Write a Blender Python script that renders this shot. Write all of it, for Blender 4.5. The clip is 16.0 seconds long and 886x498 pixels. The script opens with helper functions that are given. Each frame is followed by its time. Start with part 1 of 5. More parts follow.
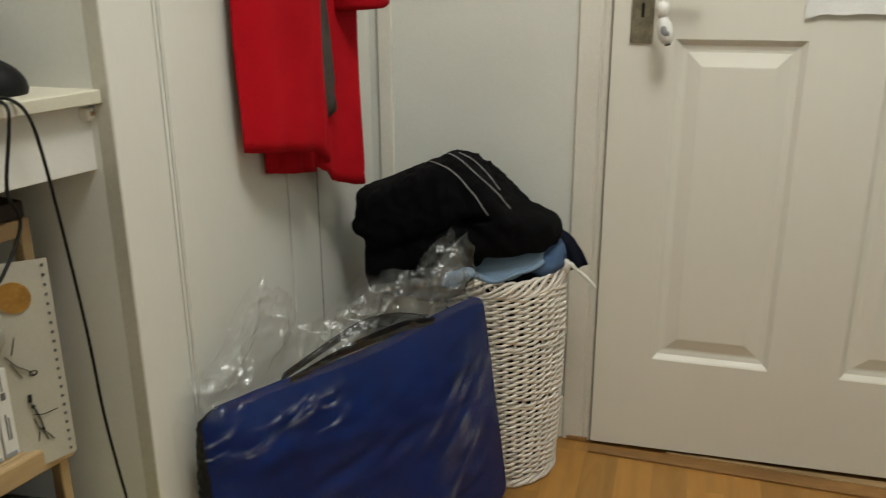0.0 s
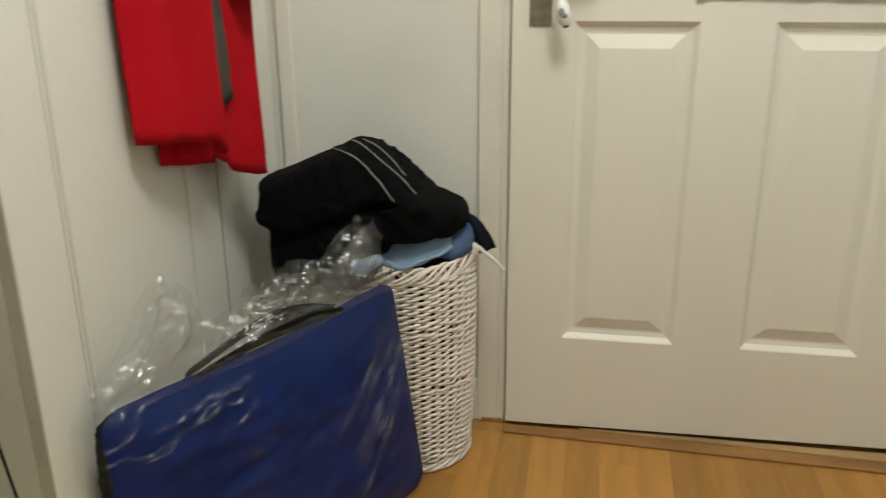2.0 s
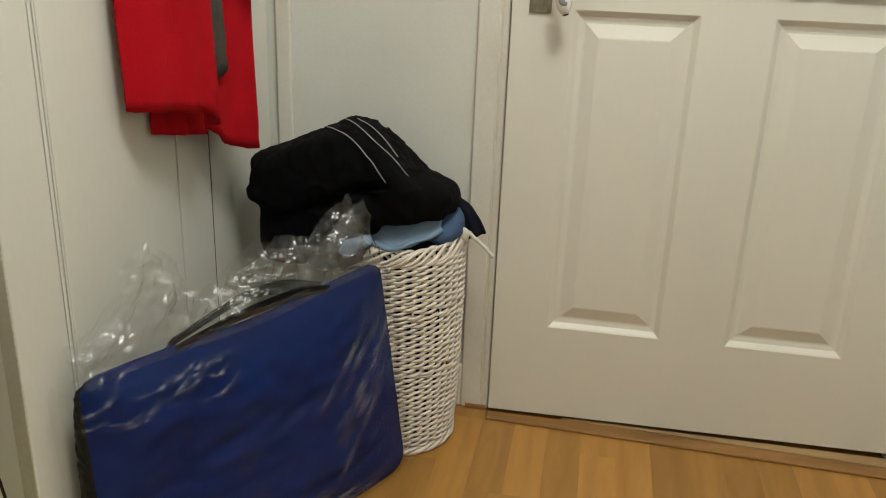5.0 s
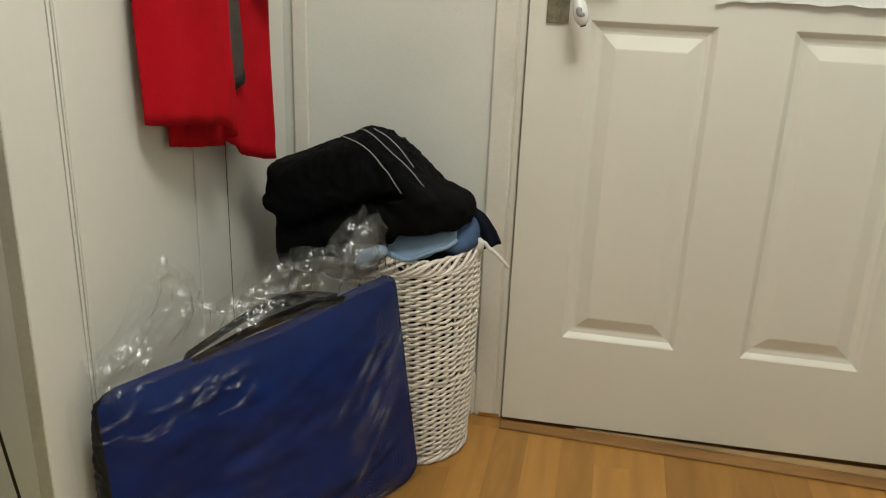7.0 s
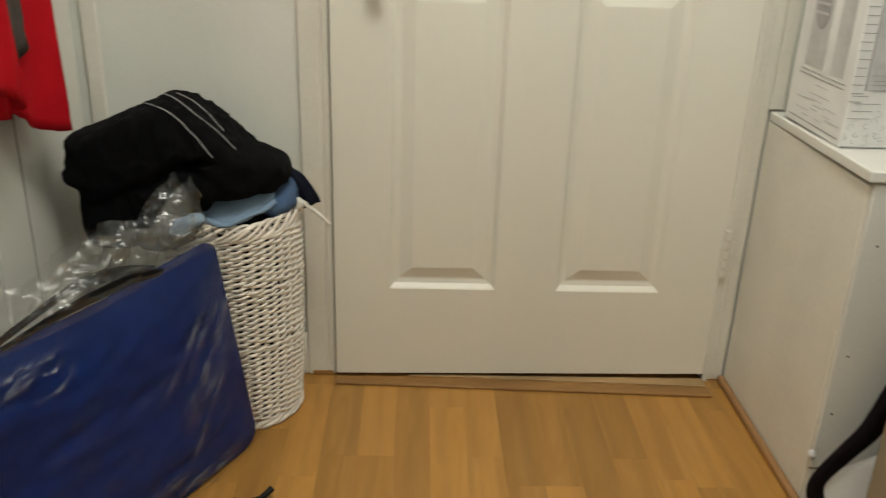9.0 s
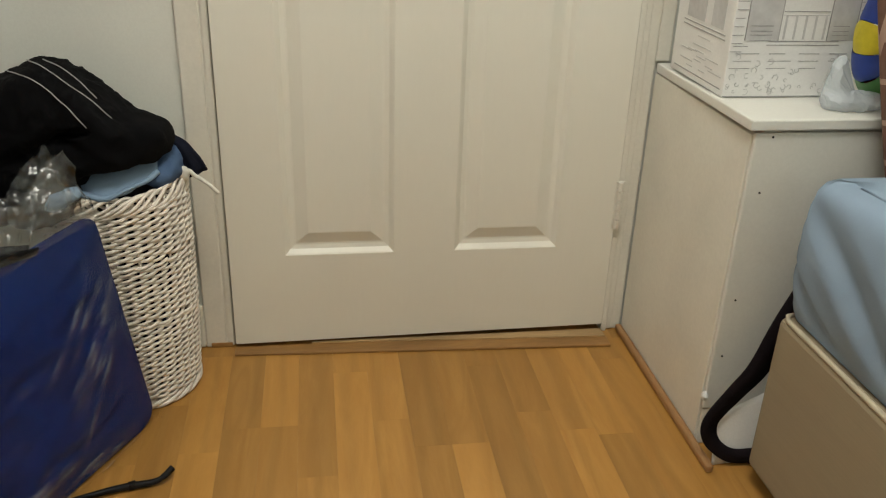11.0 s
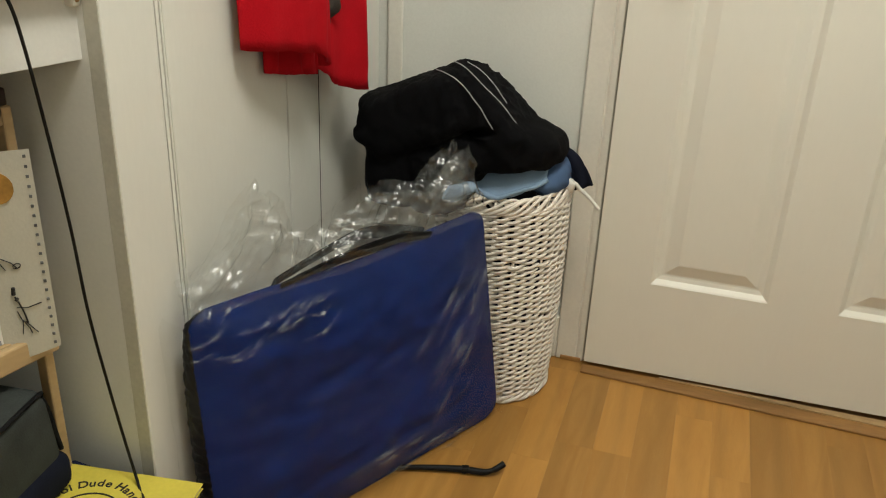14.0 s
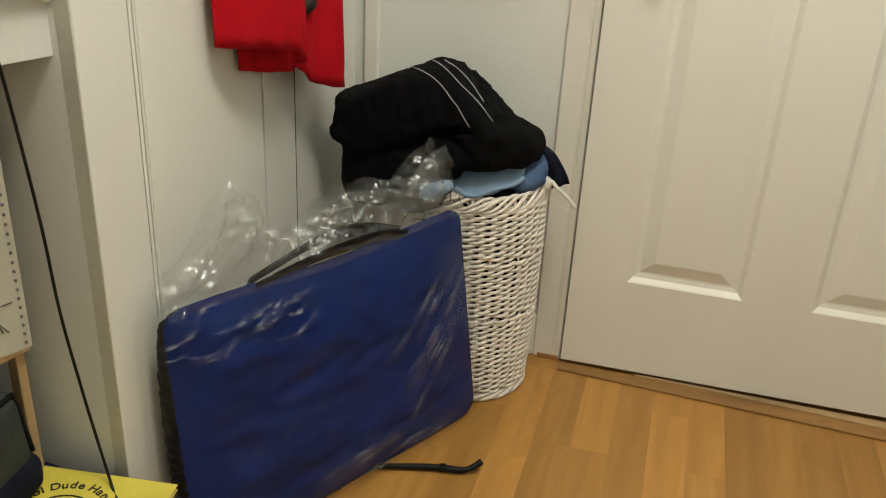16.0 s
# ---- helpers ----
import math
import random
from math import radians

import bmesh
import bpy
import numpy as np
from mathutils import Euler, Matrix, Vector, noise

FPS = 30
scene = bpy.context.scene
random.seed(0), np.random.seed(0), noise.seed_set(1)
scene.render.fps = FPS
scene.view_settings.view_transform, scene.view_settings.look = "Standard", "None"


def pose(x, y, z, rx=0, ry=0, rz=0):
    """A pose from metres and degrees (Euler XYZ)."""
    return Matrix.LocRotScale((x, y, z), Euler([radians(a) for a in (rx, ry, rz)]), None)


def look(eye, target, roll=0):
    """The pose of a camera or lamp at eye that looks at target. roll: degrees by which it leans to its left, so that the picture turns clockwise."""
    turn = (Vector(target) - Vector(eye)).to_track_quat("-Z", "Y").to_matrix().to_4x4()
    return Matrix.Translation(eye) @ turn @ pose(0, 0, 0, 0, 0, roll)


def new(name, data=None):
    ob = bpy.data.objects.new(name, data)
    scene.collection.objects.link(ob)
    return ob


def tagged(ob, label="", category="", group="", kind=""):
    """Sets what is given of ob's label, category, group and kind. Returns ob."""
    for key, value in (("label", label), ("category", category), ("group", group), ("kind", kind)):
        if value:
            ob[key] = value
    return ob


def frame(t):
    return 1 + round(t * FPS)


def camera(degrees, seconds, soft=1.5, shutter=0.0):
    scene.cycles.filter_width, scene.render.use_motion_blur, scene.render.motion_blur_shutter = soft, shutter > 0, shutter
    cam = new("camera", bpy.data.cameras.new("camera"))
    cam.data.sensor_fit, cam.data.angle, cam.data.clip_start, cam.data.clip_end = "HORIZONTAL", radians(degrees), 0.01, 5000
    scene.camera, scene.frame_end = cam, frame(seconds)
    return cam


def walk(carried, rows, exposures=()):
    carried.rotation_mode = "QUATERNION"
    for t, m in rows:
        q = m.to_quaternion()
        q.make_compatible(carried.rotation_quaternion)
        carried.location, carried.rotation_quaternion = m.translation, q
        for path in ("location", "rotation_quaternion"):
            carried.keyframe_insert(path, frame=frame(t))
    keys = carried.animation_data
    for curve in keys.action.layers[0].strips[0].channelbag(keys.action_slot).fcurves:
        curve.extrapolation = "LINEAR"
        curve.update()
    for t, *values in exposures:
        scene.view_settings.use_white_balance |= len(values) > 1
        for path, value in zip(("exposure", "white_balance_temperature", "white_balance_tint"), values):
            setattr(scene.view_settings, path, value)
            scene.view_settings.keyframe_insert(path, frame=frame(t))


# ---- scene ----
cam = camera(55.0, 16.0, soft=1.1, shutter=0.4)
PATH = [
    (0, (0.134, -1.533, 0.92), (-0.391, 0.292, 0.292), -0.33),
    (0.5, (0.122, -1.529, 0.909), (-0.512, 0.256, 0.268), -0.08),
    (1, (0.109, -1.526, 0.909), (-0.538, 0.251, 0.259), 0.14),
    (1.2, (0.109, -1.526, 0.909), (-0.548, 0.243, 0.248), 0.14),
    (1.5, (0.126, -1.523, 0.913), (-0.42, 0.283, 0.249), 0.16),
    (2, (0.147, -1.519, 0.92), (-0.186, 0.338, 0.256), -0.5),
    (2.2, (0.146, -1.52, 0.917), (-0.119, 0.348, 0.253), -1.3),
    (2.5, (0.146, -1.52, 0.917), (-0.112, 0.348, 0.25), -1.3),
    (3, (0.147, -1.516, 0.912), (-0.08, 0.348, 0.226), -0.5),
    (3.5, (0.141, -1.51, 0.912), (-0.067, 0.358, 0.231), 0.6),
    (4, (0.144, -1.515, 0.913), (-0.078, 0.354, 0.236), 1.3),
    (4.2, (0.146, -1.517, 0.911), (-0.107, 0.347, 0.23), 1.3),
    (6.3, (0.178, -1.531, 0.903), (-0.179, 0.321, 0.236), 2.7),
    (6.5, (0.165, -1.538, 0.89), (-0.181, 0.32, 0.235), 2.9),
    (7, (0.151, -1.514, 0.926), (-0.198, 0.331, 0.239), 2.2),
    (7.2, (0.17, -1.528, 0.909), (-0.18, 0.315, 0.214), 2.8),
    (7.5, (0.17, -1.528, 0.909), (-0.181, 0.312, 0.211), 2.8),
    (8, (0.168, -1.538, 0.902), (-0.176, 0.298, 0.188), 1.2),
    (8.5, (0.161, -1.531, 0.927), (-0.012, 0.311, 0.167), 1.5),
    (9, (0.159, -1.531, 0.926), (0.222, 0.316, 0.162), 1.8),
    (9.5, (0.16, -1.535, 0.924), (0.42, 0.283, 0.133), 2.1),
    (9.7, (0.175, -1.527, 0.927), (0.468, 0.288, 0.139), 1.9),
    (11.8, (0.177, -1.511, 0.918), (0.427, 0.267, 0.038), 1.66),
    (12, (0.185, -1.523, 0.914), (0.314, 0.27, 0.037), 1.3),
    (12.5, (0.166, -1.505, 0.91), (0.017, 0.295, 0.051), 2.9),
    (12.7, (0.16, -1.504, 0.912), (-0.158, 0.27, 0.059), 2.25),
    (13, (0.155, -1.503, 0.914), (-0.307, 0.248, 0.066), 1.7),
    (13.5, (0.15, -1.503, 0.917), (-0.35, 0.252, 0.099), 2.5),
    (14, (0.145, -1.502, 0.913), (-0.38, 0.244, 0.092), 2.5),
    (14.5, (0.152, -1.508, 0.917), (-0.374, 0.252, 0.124), 2.3),
    (15, (0.149, -1.502, 0.913), (-0.351, 0.266, 0.123), 2.7),
    (15.5, (0.15, -1.504, 0.913), (-0.341, 0.266, 0.121), 2.7),
    (16, (0.146, -1.499, 0.914), (-0.329, 0.26, 0.089), 3.1),
]
walk(cam, [(t, look(eye, target, roll)) for t, eye, target, roll in PATH], [(0.0, -0.24, 6350, 10), (0.5, -0.11, 6300, 10), (1.0, 0.02, 6300, 10), (1.5, 0.08, 6400, 10), (2.5, -0.06, 6500, 10), (4.0, -0.08, 6500, 10), (7.0, -0.08, 6450, 10), (8.5, -0.10, 6500, 10), (9.5, -0.05, 6650, 10), (12.0, -0.06, 6400, 10), (13.0, 0.04, 6300, 10), (13.5, 0.11, 6450, 10), (16.0, 0.12, 6700, 10)])

# ---- light ----
world = bpy.data.worlds.new("world")
scene.world = world
world.use_nodes = True
world.node_tree.nodes["Background"].inputs["Color"].default_value = (1.0, 0.9, 0.75, 1)
world.node_tree.nodes["Background"].inputs["Strength"].default_value = 0.03


def lamp(name, kind, energy, colour, m, size):
    data = bpy.data.lights.new(name, kind)
    data.energy, data.color = energy, colour
    data.shadow_soft_size = size
    ob = new(name, data)
    ob.matrix_world = m
    return ob


lamp("ceiling_bulb", "POINT", 54.5, (0.940, 0.935, 0.85), pose(0.30, -1.00, 2.12), 0.20)


# ---- materials ----
def material(name, base, rough=0.5, metal=0.0, vary=0.12, scale=8.0, fine=120.0, bump=0.15, stretch=(1, 1, 1), tint=None, coat=0.0, sheen=0.0, each=0.0, spec=0.5):
    """A surface with broad stains, fine grain and relief, in object coordinates."""
    mat = bpy.data.materials.new(name)
    mat.use_nodes = True
    nt = mat.node_tree
    bsdf = nt.nodes["Principled BSDF"]
    co = nt.nodes.new("ShaderNodeTexCoord")
    mp = nt.nodes.new("ShaderNodeMapping")
    mp.inputs["Scale"].default_value = stretch
    nt.links.new(co.outputs["Object"], mp.inputs["Vector"])
    big, small = nt.nodes.new("ShaderNodeTexNoise"), nt.nodes.new("ShaderNodeTexNoise")
    for n, s, d in ((big, scale, 4), (small, fine, 3)):
        n.inputs["Scale"].default_value, n.inputs["Detail"].default_value = s, d
        nt.links.new(mp.outputs["Vector"], n.inputs["Vector"])
    tint = tint or tuple(c * (1 - 2.2 * vary) for c in base)
    mix = nt.nodes.new("ShaderNodeMix")
    mix.data_type = "RGBA"
    mix.inputs[6].default_value, mix.inputs[7].default_value = (*base, 1), (*tint, 1)
    ramp = nt.nodes.new("ShaderNodeMapRange")
    ramp.inputs["From Min"].default_value, ramp.inputs["From Max"].default_value = 0.42, 0.72
    nt.links.new(big.outputs["Fac"], ramp.inputs["Value"])
    nt.links.new(ramp.outputs["Result"], mix.inputs["Factor"])
    grain = nt.nodes.new("ShaderNodeMix")
    grain.data_type, grain.blend_type = "RGBA", "MULTIPLY"
    grain.inputs["Factor"].default_value = min(1.0, vary * 2.5)
    nt.links.new(mix.outputs[2], grain.inputs[6])
    nt.links.new(small.outputs["Fac"], grain.inputs[7])
    last = grain.outputs[2]
    if each:
        info = nt.nodes.new("ShaderNodeObjectInfo")
        hsv = nt.nodes.new("ShaderNodeHueSaturation")
        rng = nt.nodes.new("ShaderNodeMapRange")
        rng.inputs["To Min"].default_value, rng.inputs["To Max"].default_value = 1 - each, 1 + each
        nt.links.new(info.outputs["Random"], rng.inputs["Value"])
        nt.links.new(rng.outputs["Result"], hsv.inputs["Value"])
        nt.links.new(last, hsv.inputs["Color"])
        last = hsv.outputs["Color"]
    nt.links.new(last, bsdf.inputs["Base Color"])
    rr = nt.nodes.new("ShaderNodeMapRange")
    rr.inputs["To Min"].default_value, rr.inputs["To Max"].default_value = max(0.02, rough - 0.1), min(1, rough + 0.1)
    nt.links.new(big.outputs["Fac"], rr.inputs["Value"])
    nt.links.new(rr.outputs["Result"], bsdf.inputs["Roughness"])
    bsdf.inputs["Metallic"].default_value = metal
    bsdf.inputs["Specular IOR Level"].default_value = spec
    bsdf.inputs["Coat Weight"].default_value = coat
    bsdf.inputs["Sheen Weight"].default_value = sheen
    if bump:
        bp = nt.nodes.new("ShaderNodeBump")
        bp.inputs["Strength"].default_value, bp.inputs["Distance"].default_value = bump, 0.002
        nt.links.new(small.outputs["Fac"], bp.inputs["Height"])
        nt.links.new(bp.outputs["Normal"], bsdf.inputs["Normal"])
    return mat


def film_material(name, haze, rough, shine=0.04):
    """Thin clear plastic: mostly see-through, with gloss that grows towards the edge."""
    mat = bpy.data.materials.new(name)
    mat.use_nodes = True
    nt = mat.node_tree
    nt.nodes.remove(nt.nodes["Principled BSDF"])
    out = nt.nodes["Material Output"]
    clear, gloss, milk = nt.nodes.new("ShaderNodeBsdfTransparent"), nt.nodes.new("ShaderNodeBsdfGlossy"), nt.nodes.new("ShaderNodeBsdfDiffuse")
    clear.inputs["Color"].default_value = (0.97, 0.97, 0.96, 1)
    gloss.inputs["Roughness"].default_value = rough
    milk.inputs["Color"].default_value = (0.62, 0.68, 0.74, 1)
    a, b = nt.nodes.new("ShaderNodeMixShader"), nt.nodes.new("ShaderNodeMixShader")
    a.inputs["Fac"].default_value = haze
    nt.links.new(clear.outputs[0], a.inputs[1])
    nt.links.new(milk.outputs[0], a.inputs[2])
    lw, pw, ma = nt.nodes.new("ShaderNodeLayerWeight"), nt.nodes.new("ShaderNodeMath"), nt.nodes.new("ShaderNodeMath")
    pw.operation, ma.operation = "POWER", "MULTIPLY_ADD"
    pw.inputs[1].default_value, ma.inputs[1].default_value, ma.inputs[2].default_value = 4.0, 0.4, shine
    nt.links.new(lw.outputs["Facing"], pw.inputs[0])
    nt.links.new(pw.outputs[0], ma.inputs[0])
    nt.links.new(ma.outputs[0], b.inputs["Fac"])
    nt.links.new(a.outputs[0], b.inputs[1])
    nt.links.new(gloss.outputs[0], b.inputs[2])
    nt.links.new(b.outputs[0], out.inputs["Surface"])
    return mat


def oak_material():
    """Oak laminate: long grain along y, cathedral figure, a tone of its own for each strip, satin lacquer."""
    mat = bpy.data.materials.new("oak_laminate")
    mat.use_nodes = True
    nt = mat.node_tree
    bsdf = nt.nodes["Principled BSDF"]
    co, info = nt.nodes.new("ShaderNodeTexCoord"), nt.nodes.new("ShaderNodeObjectInfo")
    far = nt.nodes.new("ShaderNodeVectorMath")
    far.operation = "SCALE"
    far.inputs[0].default_value = (7.3, 19.1, 3.7)
    nt.links.new(info.outputs["Random"], far.inputs["Scale"])
    add = nt.nodes.new("ShaderNodeVectorMath")
    nt.links.new(co.outputs["Object"], add.inputs[0])
    nt.links.new(far.outputs[0], add.inputs[1])
    mp = nt.nodes.new("ShaderNodeMapping")
    mp.inputs["Scale"].default_value = (1, 0.14, 1)
    nt.links.new(add.outputs[0], mp.inputs["Vector"])
    figure, pores = nt.nodes.new("ShaderNodeTexNoise"), nt.nodes.new("ShaderNodeTexNoise")
    figure.inputs["Scale"].default_value, figure.inputs["Detail"].default_value, figure.inputs["Distortion"].default_value = 17, 4, 2.6
    pores.inputs["Scale"].default_value, pores.inputs["Detail"].default_value = 420, 3
    for n in (figure, pores):
        nt.links.new(mp.outputs[0], n.inputs["Vector"])
    ramp = nt.nodes.new("ShaderNodeValToRGB")
    els = ramp.color_ramp.elements
    els[0].position, els[0].color = 0.30, (0.395, 0.188, 0.040, 1)
    els[1].position, els[1].color = 0.70, (0.468, 0.238, 0.058, 1)
    mid = els.new(0.5)
    mid.color = (0.425, 0.210, 0.048, 1)
    nt.links.new(figure.outputs["Fac"], ramp.inputs["Fac"])
    dark = nt.nodes.new("ShaderNodeMix")
    dark.data_type, dark.blend_type = "RGBA", "MULTIPLY"
    dark.inputs["Factor"].default_value = 0.12
    nt.links.new(ramp.outputs[0], dark.inputs[6])
    nt.links.new(pores.outputs["Fac"], dark.inputs[7])
    hsv, rng = nt.nodes.new("ShaderNodeHueSaturation"), nt.nodes.new("ShaderNodeMapRange")
    rng.inputs["To Min"].default_value, rng.inputs["To Max"].default_value = 0.78, 1.16
    nt.links.new(info.outputs["Random"], rng.inputs["Value"])
    nt.links.new(rng.outputs[0], hsv.inputs["Value"])
    wave = nt.nodes.new("ShaderNodeTexWave")
    wave.wave_type, wave.bands_direction = "BANDS", "X"
    for key, value in (("Scale", 5.0), ("Distortion", 11.0), ("Detail", 2.0), ("Detail Scale", 0.7)):
        wave.inputs[key].default_value = value
    nt.links.new(mp.outputs[0], wave.inputs["Vector"])
    lines = nt.nodes.new("ShaderNodeMapRange")
    lines.inputs["From Min"].default_value, lines.inputs["From Max"].default_value = 0.0, 0.45
    lines.inputs["To Min"].default_value, lines.inputs["To Max"].default_value = 0.89, 1.0
    nt.links.new(wave.outputs["Fac"], lines.inputs["Value"])
    rings = nt.nodes.new("ShaderNodeMix")
    rings.data_type, rings.blend_type = "RGBA", "MULTIPLY"
    rings.inputs["Factor"].default_value = 1.0
    nt.links.new(dark.outputs[2], rings.inputs[6])
    nt.links.new(lines.outputs[0], rings.inputs[7])
    nt.links.new(rings.outputs[2], hsv.inputs["Color"])
    nt.links.new(hsv.outputs[0], bsdf.inputs["Base Color"])
    bsdf.inputs["Roughness"].default_value = 0.42
    bp = nt.nodes.new("ShaderNodeBump")
    bp.inputs["Strength"].default_value, bp.inputs["Distance"].default_value = 0.06, 0.001
    nt.links.new(pores.outputs["Fac"], bp.inputs["Height"])
    nt.links.new(bp.outputs[0], bsdf.inputs["Normal"])
    return mat


WALL = material("wall_emulsion", (0.735, 0.745, 0.69), 0.85, vary=0.04, scale=3, fine=260, bump=0.12)
GLOSSWHITE = material("old_white_gloss", (0.79, 0.765, 0.685), 0.38, vary=0.05, scale=5, fine=140, bump=0.05)
DOORWHITE = material("door_satin_white", (0.77, 0.75, 0.67), 0.42, vary=0.012, scale=4, fine=150, bump=0.03, stretch=(1, 1, 0.18))
BOARDWHITE = material("board_white", (0.74, 0.73, 0.67), 0.45, vary=0.02, scale=3, fine=160, bump=0.03, stretch=(1, 1, 0.3))
SHELFCREAM = material("yellowed_melamine", (0.72, 0.68, 0.55), 0.4, vary=0.06, scale=7, fine=200, bump=0.04)
EDGEPAINT = material("greyish_cream_paint", (0.61, 0.585, 0.495), 0.5, vary=0.10, scale=6, fine=160, bump=0.08)
LAMINATE = material("white_melamine", (0.75, 0.74, 0.69), 0.35, vary=0.04, scale=5, fine=200, bump=0.04)
GROOVE = material("dark_groove_fill", (0.045, 0.038, 0.028), 0.9, vary=0.2, scale=30, fine=200)
CEIL = material("ceiling_paint", (0.78, 0.77, 0.74), 0.9, vary=0.03, scale=3, fine=200)
OAK = oak_material()
OAKPALE = material("bare_pale_oak", (0.56, 0.37, 0.18), 0.6, vary=0.14, scale=20, fine=180, stretch=(0.2, 1, 1))
OAKTRIM = material("oak_trim", (0.42, 0.215, 0.068), 0.4, vary=0.16, scale=20, fine=180, stretch=(0.2, 1, 1))
OAKTRIM_Y = material("oak_trim_side", (0.42, 0.22, 0.09), 0.4, vary=0.16, scale=20, fine=180, stretch=(1, 0.2, 1))
UNDERLAY = material("floor_joint", (0.33, 0.17, 0.048), 0.8, vary=0.2)
BRASS = material("tarnished_plate", (0.42, 0.38, 0.28), 0.38, metal=0.85, vary=0.2, scale=40, fine=200)
DARKHOLE = material("dark_hole", (0.012, 0.011, 0.010), 0.8, vary=0.1)
PORCELAIN = material("glazed_porcelain", (0.82, 0.81, 0.78), 0.12, vary=0.02, coat=0.6, bump=0.0)


# ---- mesh helpers ----
def link_mesh(name, bm, mat, parent=None, label="", smooth=False):
    me = bpy.data.meshes.new(name)
    bmesh.ops.recalc_face_normals(bm, faces=bm.faces)
    bm.to_mesh(me)
    bm.free()
    me.materials.append(mat)
    if smooth:
        for p in me.polygons:
            p.use_smooth = True
    ob = new(name, me)
    if parent:
        ob.parent = parent
    if label:
        tagged(ob, label)
    return ob


def part(name, bm, mat, parent, label="", smooth=False):
    return link_mesh(name, bm, mat, parent, label, smooth)


def thing(name, label, category, group="", kind="", at=(0, 0, 0)):
    ob = new(name)
    ob.empty_display_size = 0.05
    ob.location = at
    return tagged(ob, label, category, group, kind)


def add_box(bm, lo, hi, bevel=0.0, seg=2, m=None):
    geo = bmesh.ops.create_cube(bm, size=1.0)
    vs = geo["verts"]
    for v in vs:
        v.co = Vector([lo[i] + (v.co[i] + 0.5) * (hi[i] - lo[i]) for i in range(3)])
    if bevel:
        edges = list({e for v in vs for e in v.link_edges})
        got = bmesh.ops.bevel(bm, geom=edges, offset=bevel, segments=seg, affect="EDGES", profile=0.5)
        vs = list({v for f in got["faces"] for v in f.verts} | {v for v in vs if v.is_valid})
    if m is not None:
        bmesh.ops.transform(bm, matrix=m, verts=vs)
    return vs


def box(lo, hi, bevel=0.0, seg=2, m=None):
    bm = bmesh.new()
    add_box(bm, lo, hi, bevel, seg, m)
    return bm


def tube(points, radius, sides=8, cap=True, bm=None, closed=False):
    """A round bar along a line of points; radius may be a function of the share of the way."""
    bm = bm or bmesh.new()
    pts = [Vector(p) for p in points]
    n = len(pts)
    rings, up = [], Vector((0.13, 0.21, 1)).normalized()
    for i, p in enumerate(pts):
        a, b = (pts[i - 1], pts[(i + 1) % n]) if closed else (pts[max(i - 1, 0)], pts[min(i + 1, n - 1)])
        d = (b - a).normalized()
        side = d.cross(up)
        if side.length < 1e-4:
            side = d.cross(Vector((1, 0, 0)))
        side.normalize()
        top = side.cross(d)
        r = radius(i / (n - 1)) if callable(radius) else radius
        rings.append([bm.verts.new(p + r * (math.cos(k * math.tau / sides) * side + math.sin(k * math.tau / sides) * top)) for k in range(sides)])
    for i in range(n if closed else n - 1):
        a, b = rings[i], rings[(i + 1) % n]
        for k in range(sides):
            bm.faces.new((a[k], a[(k + 1) % sides], b[(k + 1) % sides], b[k]))
    if cap and not closed:
        bm.faces.new(rings[0])
        bm.faces.new(rings[-1][::-1])
    return bm


def spline(points, steps=10):
    """A smooth line through the points (Catmull-Rom)."""
    p = [Vector(q) for q in points]
    p = [2 * p[0] - p[1]] + p + [2 * p[-1] - p[-2]]
    out = []
    for i in range(1, len(p) - 2):
        for k in range(steps):
            t = k / steps
            out.append(0.5 * (2 * p[i] + (p[i + 1] - p[i - 1]) * t + (2 * p[i - 1] - 5 * p[i] + 4 * p[i + 1] - p[i + 2]) * t * t + (3 * p[i] - p[i - 1] - 3 * p[i + 1] + p[i + 2]) * t ** 3))
    out.append(p[-2])
    return out


def sheet(nu, nv, place):
    """A grid of quads; place(u, v) gives the point for u and v from 0 to 1."""
    bm = bmesh.new()
    vs = [[bm.verts.new(place(i / nu, j / nv)) for j in range(nv + 1)] for i in range(nu + 1)]
    for i in range(nu):
        for j in range(nv):
            bm.faces.new((vs[i][j], vs[i + 1][j], vs[i + 1][j + 1], vs[i][j + 1]))
    return bm


def thicken(bm, depth):
    bmesh.ops.recalc_face_normals(bm, faces=bm.faces)
    bmesh.ops.solidify(bm, geom=list(bm.faces), thickness=depth)
    return bm


def lathe(profile, sides=24, m=None):
    """A turned form from (radius, height) pairs about z."""
    bm = bmesh.new()
    rings = [[bm.verts.new((r * math.cos(k * math.tau / sides), r * math.sin(k * math.tau / sides), z)) for k in range(sides)] for r, z in profile]
    for a, b in zip(rings, rings[1:]):
        for k in range(sides):
            bm.faces.new((a[k], a[(k + 1) % sides], b[(k + 1) % sides], b[k]))
    bm.faces.new(rings[0][::-1])
    bm.faces.new(rings[-1])
    if m is not None:
        bmesh.ops.transform(bm, matrix=m, verts=bm.verts)
    return bm


def structure(name, bm, mat, label, category, smooth=False):
    return tagged(link_mesh(name, bm, mat, None, "", smooth), label, category, "", "structure")


# ---- the shell of the room ----
XL, XR, YB, HT = -0.44, 1.95, -2.6, 2.35      # wardrobe front, far wall, back wall, height
WY = 0.025                                    # face of the door wall
RECESS = -1.0                                 # back of the recess behind the wardrobe line
YS = -0.778                                   # side of the recess

